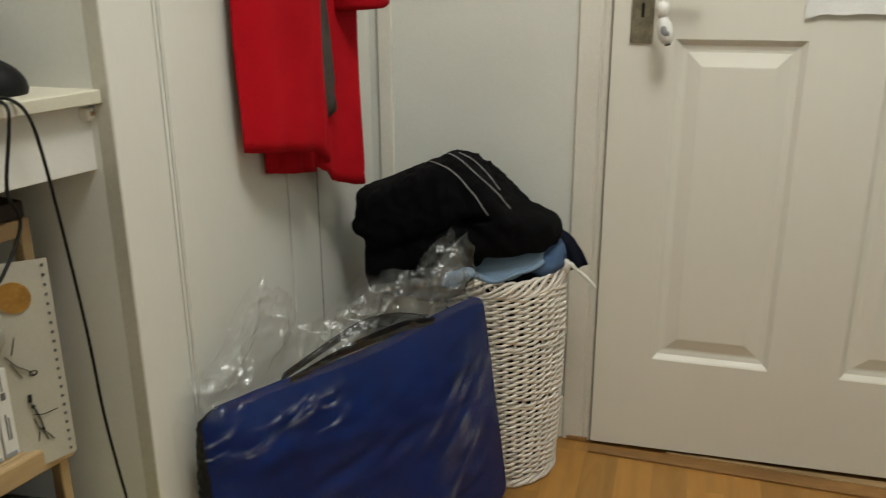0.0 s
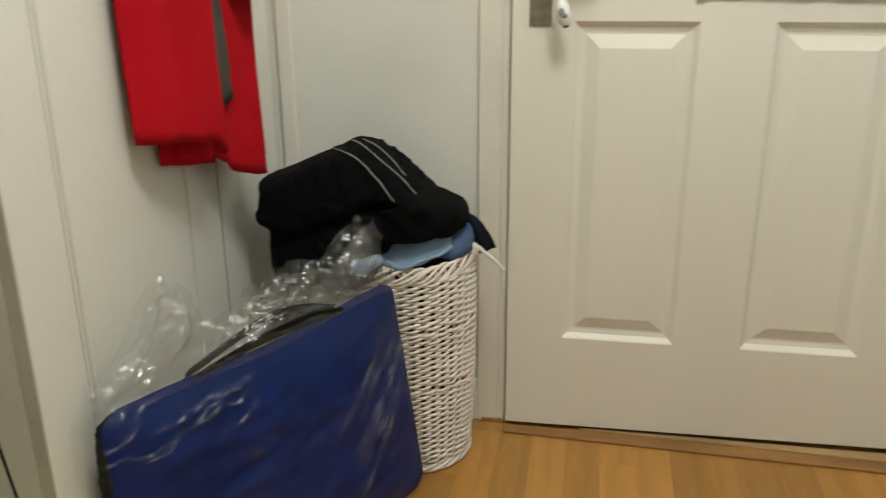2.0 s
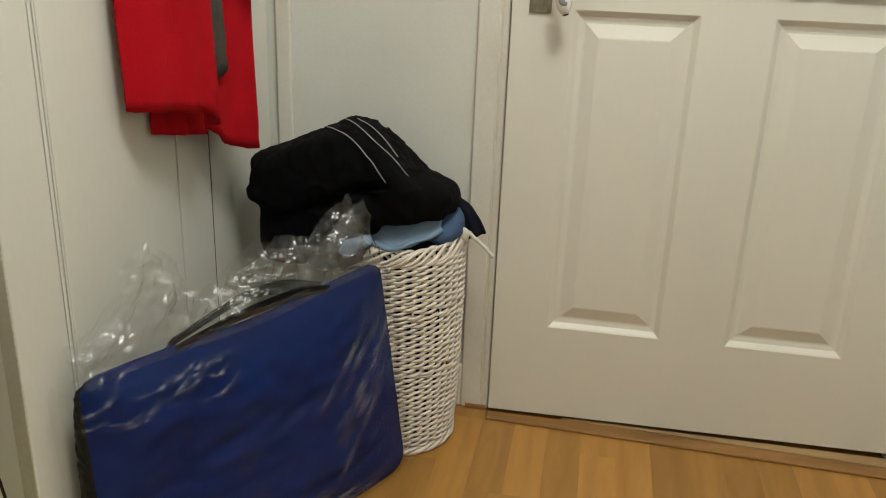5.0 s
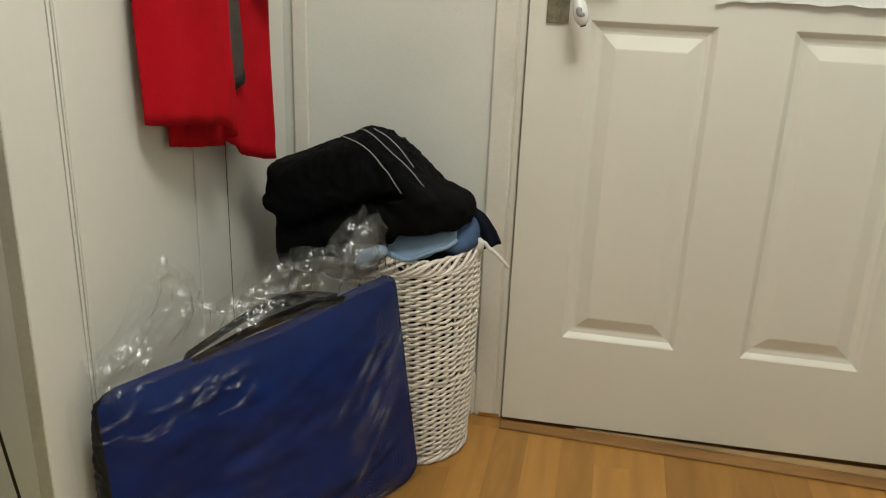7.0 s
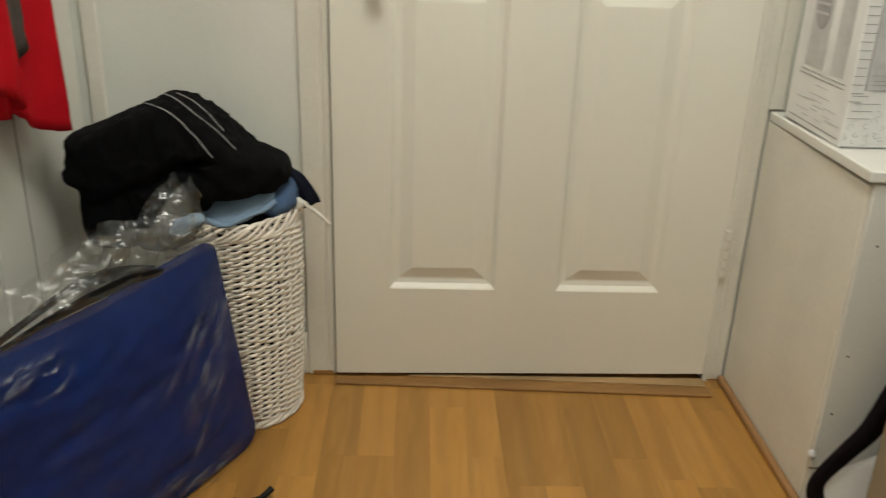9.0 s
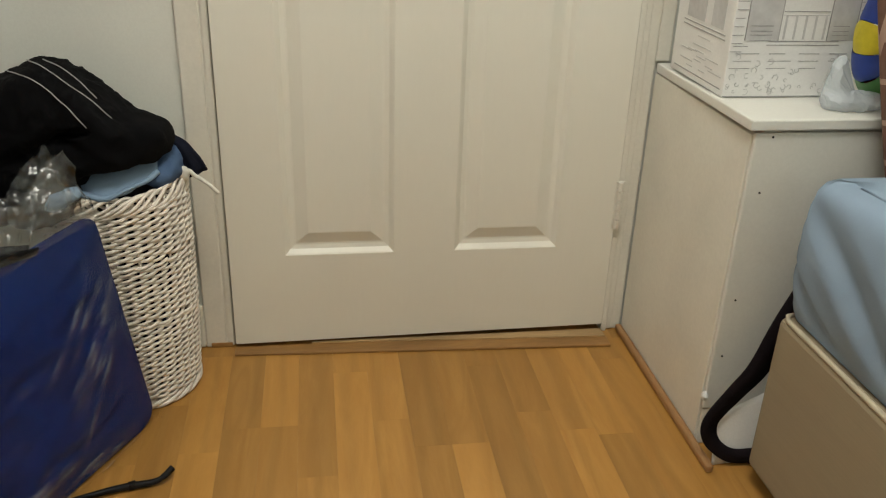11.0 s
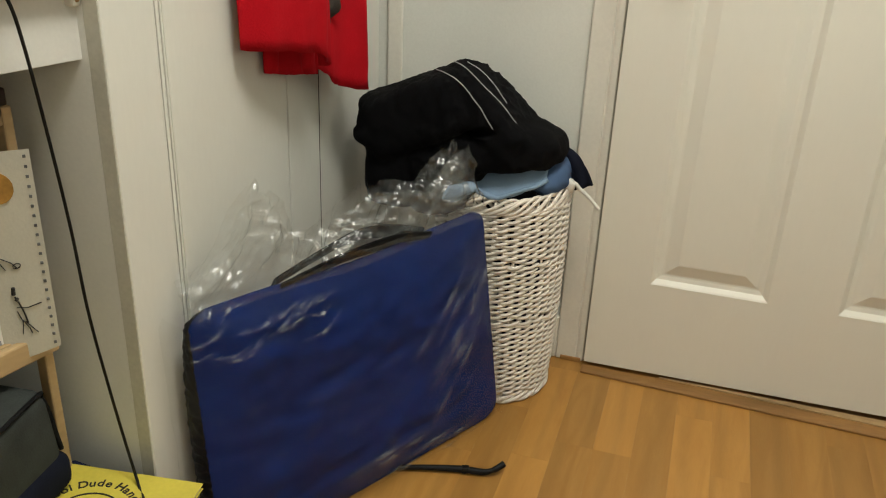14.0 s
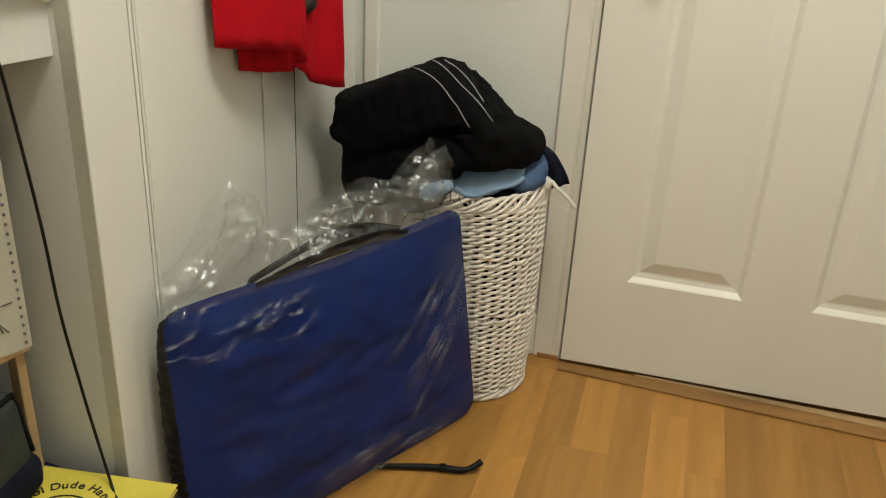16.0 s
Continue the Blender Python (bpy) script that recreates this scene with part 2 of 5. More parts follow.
floor = structure("floor", box((RECESS - 0.1, YB - 0.1, -0.06), (XR + 0.1, 0.3, -0.005)), UNDERLAY, "oak-look laminate floor of narrow strips", "floor")
structure("ceiling", box((RECESS - 0.1, YB - 0.1, HT), (XR + 0.1, WY + 0.12, HT + 0.1)), CEIL, "plain white painted ceiling", "ceiling")
bm = bmesh.new()
add_box(bm, (RECESS - 0.1, WY, -0.005), (-0.012, WY + 0.1, HT))
add_box(bm, (0.774, WY, -0.005), (XR + 0.1, WY + 0.1, HT))
add_box(bm, (-0.012, WY, 2.01), (0.774, WY + 0.1, HT))
structure("wall_north", bm, WALL, "pale off-white painted wall round the door", "wall")
structure("wall_east", box((XR, YB, -0.005), (XR + 0.1, WY, HT)), WALL, "plain off-white painted wall", "wall")
structure("wall_south", box((RECESS - 0.1, YB - 0.1, -0.005), (XR + 0.1, YB, HT)), WALL, "plain off-white painted wall behind", "wall")
structure("wall_west", box((RECESS - 0.1, YB, -0.005), (RECESS, WY, HT)), WALL, "off-white painted wall at the back of the recess", "wall")
structure("hallway_backdrop", box((-0.3, WY + 0.5, -0.005), (1.1, WY + 0.52, HT)), WALL, "plain wall beyond the door", "wall")

# door frame: jambs and architraves with a moulded edge
def architrave(lo_x, hi_x, lo_z, hi_z, inner):
    bm = bmesh.new()
    add_box(bm, (lo_x, WY - 0.012, lo_z), (hi_x, WY + 0.001, hi_z), 0.003)
    if not inner:
        return bm
    a, b = (hi_x - 0.014, hi_x) if inner > 0 else (lo_x, lo_x + 0.014)
    add_box(bm, (a, WY - 0.0142, lo_z + 0.001), (b, WY - 0.010, hi_z), 0.0025)
    return bm


frame_top = 2.06
bm = box((-0.060, WY - 0.012, 0.0), (-0.0196, WY + 0.001, frame_top), 0.003)
add_box(bm, (-0.0180, WY - 0.010, 0.0), (-0.0035, WY + 0.001, frame_top), 0.0045, 3)
add_box(bm, (-0.0210, WY - 0.0078, 0.0), (-0.0170, WY + 0.0008, frame_top))
trim_l = structure("trim_left_architrave", bm, GLOSSWHITE, "white gloss door architrave with chipped foot", "door trim")
trim_r = structure("trim_right_architrave", architrave(0.776, 0.8095, 0.0, frame_top, -1), GLOSSWHITE, "white gloss door architrave", "door trim")
structure("trim_right_filler", box((0.8097, WY - 0.010, 0.5775), (0.838, WY + 0.001, frame_top), 0.003), GLOSSWHITE, "white filler strip beside the architrave above the cupboard", "door trim")
structure("trim_top_architrave", architrave(-0.0025, 0.7755, 2.015, frame_top, 1), GLOSSWHITE, "white gloss door head", "door trim")
bm = bmesh.new()
add_box(bm, (-0.016, 0.0265, 0.0), (-0.0022, WY + 0.1, 2.014), 0.002)
add_box(bm, (0.7635, 0.004, 0.0), (0.7755, WY + 0.1, 2.014), 0.002)
structure("trim_door_jamb", bm, GLOSSWHITE, "white painted door lining", "door trim")
part("bare_patch", box((-0.050, WY - 0.0150, 0.0), (-0.008, WY - 0.0110, 0.010), 0.0015), OAKTRIM, trim_l, "bare brown wood at the foot")
structure("baseboard", box((XL + 0.03, WY - 0.014, 0.0), (-0.060, WY, 0.095), 0.005), GLOSSWHITE, "short white painted skirting board", "skirting")
structure("trim_corner", box((XL + 0.001, WY - 0.009, 0.0), (XL + 0.030, WY, HT), 0.003), GLOSSWHITE, "white corner batten beside the wardrobe", "trim")
bm = box((-0.002, -0.05, 0.0), (0.766, 0.002, 0.0055), 0.002)
for v in bm.verts:
    if v.co.y < -0.02:
        v.co.y = -0.027 - 0.033 * (v.co.x / 0.76) + (v.co.y + 0.05)
structure("threshold", bm, OAKTRIM, "worn oak-look threshold strip under the door", "threshold")
bm = box((0.15, -0.02, 0.0056), (0.762, 0.0035, 0.0085), 0.001)
for v in bm.verts:
    if v.co.y < -0.01:
        v.co.y = 0.001 - 0.029 * (v.co.x - 0.15) / 0.61
structure("threshold_infill", bm, OAKPALE, "wedge of bare pale wood between threshold and door", "threshold")

# ---- the panelled door ----
door = tagged(new("door_1"), "closed white six-panel moulded door", "door", "", "structure")


def panel_door(w, z0, z1, xs, rows, depth):
    bm = bmesh.new()
    gx = sorted({0.0, w, *(x for pair in xs for x in pair)})
    gz = sorted({z0, z1, *(z for pair in rows for z in pair)})
    loops = [(0.0, 0.0), (0.003, 0.002), (0.010, 0.0085), (0.018, 0.0105), (0.022, 0.0105), (0.045, 0.0025), (0.048, 0.0022)]
    for a, b in zip(gx, gx[1:]):
        for c, d in zip(gz, gz[1:]):
            if (a, b) in xs and (c, d) in rows:
                rings = []
                for o, y in loops:
                    rings.append([bm.verts.new(p) for p in ((a + o, y, c + o), (b - o, y, c + o), (b - o, y, d - o), (a + o, y, d - o))])
                for r, s in zip(rings, rings[1:]):
                    for k in range(4):
                        bm.faces.new((r[k], r[(k + 1) % 4], s[(k + 1) % 4], s[k]))
                bm.faces.new(rings[-1])
            else:
                bm.faces.new([bm.verts.new(p) for p in ((a, 0, c), (b, 0, c), (b, 0, d), (a, 0, d))])
    bmesh.ops.remove_doubles(bm, verts=bm.verts, dist=1e-5)
    rim = [e for e in bm.edges if len(e.link_faces) == 1]
    got = bmesh.ops.extrude_edge_only(bm, edges=rim)
    vs = [g for g in got["geom"] if isinstance(g, bmesh.types.BMVert)]
    for v in vs:
        v.co.y += depth
    bmesh.ops.contextual_create(bm, geom=[g for g in got["geom"] if isinstance(g, bmesh.types.BMEdge) and len(g.link_faces) == 1])
    return bm


leaf = panel_door(0.762, 0.008, 1.995, [(0.106, 0.317), (0.437, 0.646)], [(0.206, 0.803), (0.965, 1.545), (1.660, 1.880)], 0.036)
for v in leaf.verts:
    if v.co.z < 0.02:
        v.co.z = 0.0125 + 0.0085 * v.co.x / 0.762
part("leaf", leaf, DOORWHITE, door)


def hinge(z):
    ob = part("hinge", box((0.757, -0.002, z), (0.776, 0.001, z + 0.1), 0.0008), GLOSSWHITE, door, "painted-over butt hinge")
    for k in range(5):
        bm = bmesh.new()
        bmesh.ops.create_cone(bm, cap_ends=True, segments=10, radius1=0.0052, radius2=0.0052, depth=0.0185, matrix=pose(0.765, -0.006, z + 0.01 + k * 0.02))
        part("knuckle", bm, GLOSSWHITE, ob)
    return ob


hinge(0.245)
hinge(1.70)
plate = part("lock_plate", box((0.030, -0.004, 0.795), (0.068, 0.0005, 0.950), 0.0012), BRASS, door, "tarnished metal handle plate")
bm = box((0.0465, -0.0055, 0.838), (0.0515, -0.0035, 0.862), 0.0008)
part("keyhole", bm, DARKHOLE, plate)
for x, z in ((0.035, 0.801), (0.063, 0.801)):
    bm = bmesh.new()
    bmesh.ops.create_cone(bm, cap_ends=True, segments=12, radius1=0.003, radius2=0.0022, depth=0.002, matrix=pose(x, -0.0045, z, 90))
    part("screw", bm, BRASS, plate)
lever = tube(spline([(0.049, -0.003, 0.905), (0.049, -0.035, 0.905), (0.060, -0.047, 0.905), (0.10, -0.05, 0.904), (0.15, -0.048, 0.900)]), lambda s: 0.0075 - 0.002 * s, 12)
part("lever", lever, BRASS, door, "tarnished lever handle", True)

# ---- panelled wardrobe front along the left ----
wardrobe = thing("wardrobe", "built-in wardrobe front of white grooved boards", "wardrobe")
part("carcass", box((RECESS + 0.002, YS + 0.0008, 0.0), (XL - 0.022, WY - 0.003, HT - 0.002)), BOARDWHITE, wardrobe)
BOARDS = [(-0.7775, -0.688, 0.0), (-0.675, -0.392, 0.001), (-0.386, -0.282, 0.0), (-0.272, -0.012, -0.004)]
for k, (a, b, x) in enumerate(BOARDS):
    part("board", box((XL - (0.020 if k else 0.032), a, 0.004), (XL + x, b, HT - 0.004), 0.0018), BOARDWHITE, wardrobe)
for y, w in ((-0.6868, 0.0009), (-0.6790, 0.0011), (-0.3890, 0.0016), (-0.2775, 0.0030)):
    part("groove", box((XL - 0.014, y - w, 0.004), (XL - 0.003, y + w, HT - 0.004)), GROOVE, wardrobe)
for y, w in ((-0.6830, 0.0028), (-0.6764, 0.0013)):
    part("bead", box((XL - 0.015, y - w, 0.004), (XL - 0.0005, y + w, HT - 0.004), 0.0008), BOARDWHITE, wardrobe)
part("backing", box((XL - 0.0215, YS + 0.02, 0.004), (XL - 0.017, -0.015, HT - 0.004)), GROOVE, wardrobe)
# the stile that ends the wardrobe and turns into the recess
part("side_panel", box((RECESS + 0.002, YS - 0.0012, 0.0), (XL - 0.0192, YS + 0.0002, HT - 0.002)), LAMINATE, wardrobe)
part("stile_edge", box((XL - 0.0190, YS - 0.0012, 0.004), (XL - 0.0012, YS + 0.0006, HT - 0.004), 0.0005), EDGEPAINT, wardrobe, "greyish painted edge of the end board")

# ---- materials of the things ----
WICKER = material("white_painted_wicker", (0.87, 0.80, 0.72), 0.5, vary=0.07, scale=25, fine=300, bump=0.2, each=0.05)
BLACKKNIT = material("black_jersey", (0.0035, 0.0035, 0.0045), 1.0, vary=0.2, scale=30, fine=900, bump=0.4, spec=0.12)
PIPING = material("pale_piping", (0.40, 0.40, 0.40), 0.8, vary=0.08, scale=40, fine=500)
BLUECLOTH = material("light_blue_cotton", (0.27, 0.39, 0.55), 0.9, vary=0.10, scale=14, fine=700, bump=0.3, spec=0.12)
MIDBLUE = material("mid_blue_cotton", (0.09, 0.15, 0.28), 0.9, vary=0.12, scale=14, fine=700, bump=0.3, spec=0.12)
NAVYCLOTH = material("navy_cotton", (0.010, 0.012, 0.024), 0.95, vary=0.15, scale=20, fine=700, bump=0.3, spec=0.12)
CORD = material("white_cord", (0.78, 0.76, 0.70), 0.8, vary=0.08, scale=60, fine=600, bump=0.4)
NYLON = material("blue_nylon", (0.0042, 0.022, 0.150), 0.8, vary=0.03, scale=7, fine=260, bump=0.0, spec=0.08, tint=(0.0028, 0.014, 0.096))
GUSSET = material("black_nylon_gusset", (0.007, 0.008, 0.012), 0.45, vary=0.2, scale=30, fine=500, bump=0.3, spec=0.3)
DARKWEB = material("dark_webbing", (0.016, 0.011, 0.014), 0.85, vary=0.15, scale=40, fine=800, bump=0.5, spec=0.12)
STRAP = material("black_webbing", (0.010, 0.010, 0.011), 0.75, vary=0.15, scale=40, fine=800, bump=0.5, spec=0.12)
FILM = film_material("clear_film", 0.006, 0.20, 0.018)
CRINKLE = film_material("crinkled_film", 0.034, 0.22, 0.055)
# crease films: the extra milk stands in for lamp glints along the folds
GLINT_FAINT = film_material("film_glint_faint", 0.022, 0.20, 0.035)
GLINT_MID = film_material("film_glint_mid", 0.050, 0.18, 0.05)
GLINT_BRIGHT = film_material("film_glint_bright", 0.13, 0.14, 0.10)
FLEECE = material("red_fleece", (0.50, 0.006, 0.014), 1.0, vary=0.10, scale=9, fine=420, bump=0.5, spec=0.12)
LINING = material("grey_lining", (0.10, 0.085, 0.075), 0.9, vary=0.15, scale=25, fine=500, bump=0.3, spec=0.12)
PINE = material("pine", (0.56, 0.39, 0.20), 0.5, vary=0.10, scale=12, fine=140, stretch=(1, 0.15, 1))
CASEWHITE = material("white_game_case", (0.78, 0.77, 0.72), 0.3, vary=0.04, scale=12, fine=200, each=0.04)
CASEGREY = material("grey_case_shell", (0.14, 0.14, 0.14), 0.35, vary=0.1, scale=20)
PRINTGREY = material("grey_print", (0.16, 0.16, 0.16), 0.6, vary=0.1, scale=40)
PRINTLIGHT = material("light_grey_print", (0.42, 0.42, 0.43), 0.7, vary=0.15, scale=14, fine=90)
HOUSEGREY = material("pale_grey_print", (0.44, 0.44, 0.44), 0.7, vary=0.1, scale=40)
HOUSELIGHT = material("faint_grey_print", (0.64, 0.64, 0.64), 0.7, vary=0.10, scale=14, fine=90)
PRINTBLACK = material("black_print", (0.015, 0.014, 0.013), 0.6, vary=0.1, scale=40)
PAPER = material("drawing_paper", (0.64, 0.61, 0.51), 0.85, vary=0.05, scale=8, fine=300)
OCHRE = material("ochre_paint", (0.55, 0.28, 0.05), 0.85, vary=0.18, scale=40, fine=200)
WHITECLOTH = material("white_cotton", (0.54, 0.51, 0.43), 0.9, vary=0.09, scale=10, fine=400, bump=0.3, spec=0.12)
# darker copy of the bag's mauve-white cotton, with its shade in the colour
SHADEDCLOTH = material("shaded_mauve_white_cotton", (0.20, 0.17, 0.18), 0.9, vary=0.15, scale=14, fine=500, bump=0.4, spec=0.12)
NAVYBAG = material("navy_canvas", (0.014, 0.020, 0.060), 0.85, vary=0.15, scale=16, fine=500, bump=0.4, spec=0.12)
GREYFELT = material("grey_marl_fabric", (0.062, 0.070, 0.066), 0.95, vary=0.18, scale=18, fine=500, bump=0.4, spec=0.12)
BLACKPLASTIC = material("black_plastic", (0.012, 0.012, 0.013), 0.35, vary=0.12, scale=20, fine=300, bump=0.08)
DULLBLACK = material("dull_black_plastic", (0.006, 0.006, 0.007), 0.5, vary=0.12, scale=20, fine=300, bump=0.08, spec=0.2)
CABLE = material("black_cable", (0.010, 0.009, 0.007), 0.5, vary=0.1, scale=30, spec=0.25)
YELLOW = material("yellow_card_cover", (0.72, 0.60, 0.085), 0.45, vary=0.07, scale=9, fine=200)
PAGES = material("page_edges", (0.74, 0.71, 0.62), 0.9, vary=0.08, scale=60, fine=400, stretch=(1, 1, 8))
SHEET = material("blue_bed_sheet", (0.265, 0.355, 0.47), 0.9, vary=0.06, scale=7, fine=700, bump=0.25)
DIVAN = material("beige_divan_fabric", (0.33, 0.265, 0.175), 0.9, vary=0.05, scale=8, fine=300, bump=0.22, stretch=(0.06, 0.06, 1.6))
DIVANPIPE = material("cream_piping", (0.56, 0.48, 0.36), 0.8, vary=0.08, scale=30)
CARD = material("white_cardboard", (0.84, 0.84, 0.83), 0.7, vary=0.05, scale=9, fine=240)
DARKBOARD = material("dark_stained_board", (0.038, 0.021, 0.015), 0.7, vary=0.2, scale=12)
STEEL = material("nickel", (0.55, 0.55, 0.53), 0.3, metal=0.9, vary=0.1, scale=40)


# ---- soft shapes ----
def lumps(centre, parts, blend, na=72, nb=40, crease=0.0, freq=14.0, seed=0.0, stretch=(1, 1, 1), floor_z=None):
    """A soft heap: the smooth union of lumps (centre, radii, turn about z, boxiness, tilt about y) seen from inside, with folds."""
    c = Vector(centre)
    prims = []
    for p, r, a, *more in parts:
        power, tilt = (more + [2.0, 0.0][len(more):])
        turn = Matrix.Rotation(radians(-tilt), 3, "Y") @ Matrix.Rotation(radians(-a), 3, "Z")
        prims.append((Vector(p), Vector(r), turn, power))

    def field(p):
        total = 0.0
        for q, r, m, e in prims:
            o = m @ (p - q)
            k = (abs(o.x / r.x) ** e + abs(o.y / r.y) ** e + abs(o.z / r.z) ** e) ** (1 / e)
            total += math.exp(min(60.0, -(k - 1.0) * min(r) / blend))
        return -blend * math.log(max(total, 1e-30))

    bm = bmesh.new()
    rings = []
    for j in range(nb + 1):
        th = math.pi * j / nb
        ring = []
        for i in range(na):
            ph = math.tau * i / na
            d = Vector((math.sin(th) * math.cos(ph), math.sin(th) * math.sin(ph), math.cos(th)))
            lo, hi = 0.0, 0.5
            for _ in range(16):
                mid = 0.5 * (lo + hi)
                lo, hi = (mid, hi) if field(c + d * mid) < 0 else (lo, mid)
            p = c + d * lo
            if crease:
                q = Vector((p.x * stretch[0], p.y * stretch[1], p.z * stretch[2])) * freq + Vector((seed, 2 * seed, 0))
                ridge = 1 - 2 * abs(noise.noise(q)) - 0.5 * abs(noise.noise(q * 2.3))
                p += d * crease * (ridge + 0.35 * noise.noise(q * 4.3))
            if floor_z is not None:
                p.z = max(p.z, floor_z)
            ring.append(p)
        rings.append(ring)
    vs = [[bm.verts.new(p) for p in ring] for ring in rings[1:-1]]
    top, bottom = bm.verts.new(rings[0][0]), bm.verts.new(rings[-1][0])
    for a, b in zip(vs, vs[1:]):
        for i in range(na):
            bm.faces.new((a[i], b[i], b[(i + 1) % na], a[(i + 1) % na]))
    for i in range(na):
        bm.faces.new((top, vs[0][i], vs[0][(i + 1) % na]))
        bm.faces.new((bottom, vs[-1][(i + 1) % na], vs[-1][i]))
    return bm


def surface_line(ob, start, end, out, steps=26):
    """A line over a mesh: points between two places, pressed onto it against the direction out."""
    line = []
    for k in range(steps + 1):
        p = Vector(start).lerp(Vector(end), k / steps)
        hit, where, nrm, _ = ob.ray_cast(p + Vector(out) * 0.5, -Vector(out).normalized())
        if hit:
            line.append(where + nrm * 0.0012)
    return line


# ---- wicker basket ----
BX, BY, BH = -0.170, -0.092, 0.415
basket = thing("laundry_basket", "tall round white-painted wicker laundry basket standing on the floor", "basket", "", "", (BX, BY, 0))


def basket_r(z):
    return 0.104 + 0.013 * (z / BH) + 0.003 * math.sin(z * 9)


STAKES = 39
rng = random.Random(4)


def weave(z, phase, swing, r, wob, twist=0.0):
    pts = []
    n = STAKES * 4
    for k in range(n):
        a = math.tau * k / n
        turn = a * STAKES / 3 + phase
        rad = basket_r(z) + swing * math.sin(turn)
        zz = z + wob * math.sin(a * 3 + phase * 5 + z * 70) - twist * math.cos(turn)
        pts.append((rad * math.cos(a), rad * math.sin(a), zz))
    return tube(pts, r, 6, closed=True)


for k in range(STAKES):
    a = math.tau * k / STAKES
    part("stake", tube([(basket_r(z) * math.cos(a), basket_r(z) * math.sin(a), z) for z in (0.008, 0.1, 0.2, 0.3, BH - 0.01)], 0.0026, 6), WICKER, basket, "", True)
z, row = 0.022, 0
while z < BH - 0.022:
    band = any(abs(z - b) < 0.0032 for b in (0.176, 0.288))
    if band:
        for ph in (0, math.pi):
            part("band_strand", weave(z + 0.001, ph, 0.0056, 0.0031, 0.0009, 0.0022), WICKER, basket, "", True)
        z += 0.0105
    else:
        part("weave_strand", weave(z, row * math.tau / 3, 0.0050, 0.0028 + rng.uniform(-0.0003, 0.0004), 0.0008, 0.0022), WICKER, basket, "", True)
        z += 0.0038 + rng.uniform(-0.0003, 0.0003)
    row += 1
for k in range(7):
    pts = []
    for i in range(220):
        a = math.tau * i / 220
        tw = a * 6 + k * math.tau / 7 + 0.35 * math.sin(a * 5 + k * 2.1)
        rad = basket_r(BH) + 0.0005 + 0.0052 * math.cos(tw) + 0.0012 * math.sin(a * 9 + k)
        pts.append((rad * math.cos(a), rad * math.sin(a), BH - 0.015 + 0.0135 * math.sin(tw) + 0.003 * math.sin(a * 2 + 1) + 0.0015 * math.sin(a * 13 + k * 3)))
    part("rim_strand", tube(pts, 0.0029 + 0.0003 * (k % 3), 6, closed=True), WICKER, basket, "", True)
for k in range(3):
    pts = []
    for i in range(140):
        a = math.tau * i / 140
        tw = a * 7 + k * math.tau / 3
        rad = basket_r(0) + 0.002 + 0.004 * math.cos(tw)
        pts.append((rad * math.cos(a), rad * math.sin(a), 0.010 + 0.0055 * math.sin(tw)))
    part("foot_strand", tube(pts, 0.0043, 6, closed=True), WICKER, basket, "", True)
part("base", lathe([(0.02, 0.006), (0.098, 0.006), (0.1, 0.012), (0.02, 0.012)]), WICKER, basket)
tie = tube(spline([(-0.03 - BX * 0 + 0.075, -0.015, BH - 0.012), (0.118, -0.016, BH + 0.008), (0.138, -0.014, BH - 0.003), (0.158, -0.017, BH - 0.017), (0.175, -0.018, BH - 0.034)]), lambda s: 0.0042 - 0.001 * s, 8)
part("tie_cord", tie, CORD, basket, "white twisted fabric tie", True)
part("tie_knot", lumps((0.118, -0.016, BH + 0.004), [((0.118, -0.016, BH + 0.002), (0.010, 0.010, 0.012), 0), ((0.112, -0.022, BH + 0.008), (0.009, 0.007, 0.009), 0)], 0.004, 20, 12, 0.0012, 120), CORD, basket, "", True)

# ---- laundry on the basket ----
jacket = thing("track_jacket", "black jersey track jacket with pale piping heaped on the laundry basket", "clothing")
body = part("body", lumps((-0.250, -0.150, 0.500), [
    ((-0.306, -0.160, 0.532), (0.095, 0.078, 0.053), 0, 5.0, -24),
    ((-0.236, -0.150, 0.578), (0.038, 0.070, 0.038), 0, 2.6, 0),
    ((-0.380, -0.165, 0.533), (0.026, 0.050, 0.026), 0, 3.5, -14),
    ((-0.178, -0.150, 0.538), (0.078, 0.078, 0.034), 0, 4.0, 42),
    ((-0.102, -0.135, 0.492), (0.034, 0.060, 0.033), 0, 3.0, 20),
    ((-0.076, -0.120, 0.482), (0.016, 0.034, 0.020), 0, 2.2, 0),
    ((-0.200, -0.170, 0.482), (0.098, 0.052, 0.030), 0, 3.0, 0),
    ((-0.384, -0.190, 0.494), (0.024, 0.048, 0.018), 0, 2.4, 0),
    ((-0.342, -0.178, 0.425), (0.048, 0.045, 0.056), 0, 4.0, 0),
    ((-0.272, -0.172, 0.460), (0.092, 0.050, 0.038), 0, 3.0, 0),
], 0.003, 220, 130, 0.0040, 26, 3.0, (1.6, 1, 0.9)), BLACKKNIT, jacket, "", True)
part("sleeve", lumps((-0.262, -0.204, 0.404), [((-0.262, -0.204, 0.402), (0.052, 0.017, 0.034), 0, 2.6, -10), ((-0.226, -0.200, 0.420), (0.030, 0.015, 0.022), 0, 2.4, -14)], 0.005, 60, 36, 0.003, 28, 6), BLACKKNIT, jacket, "sleeve hanging over the rim", True)
bpy.context.view_layer.update()
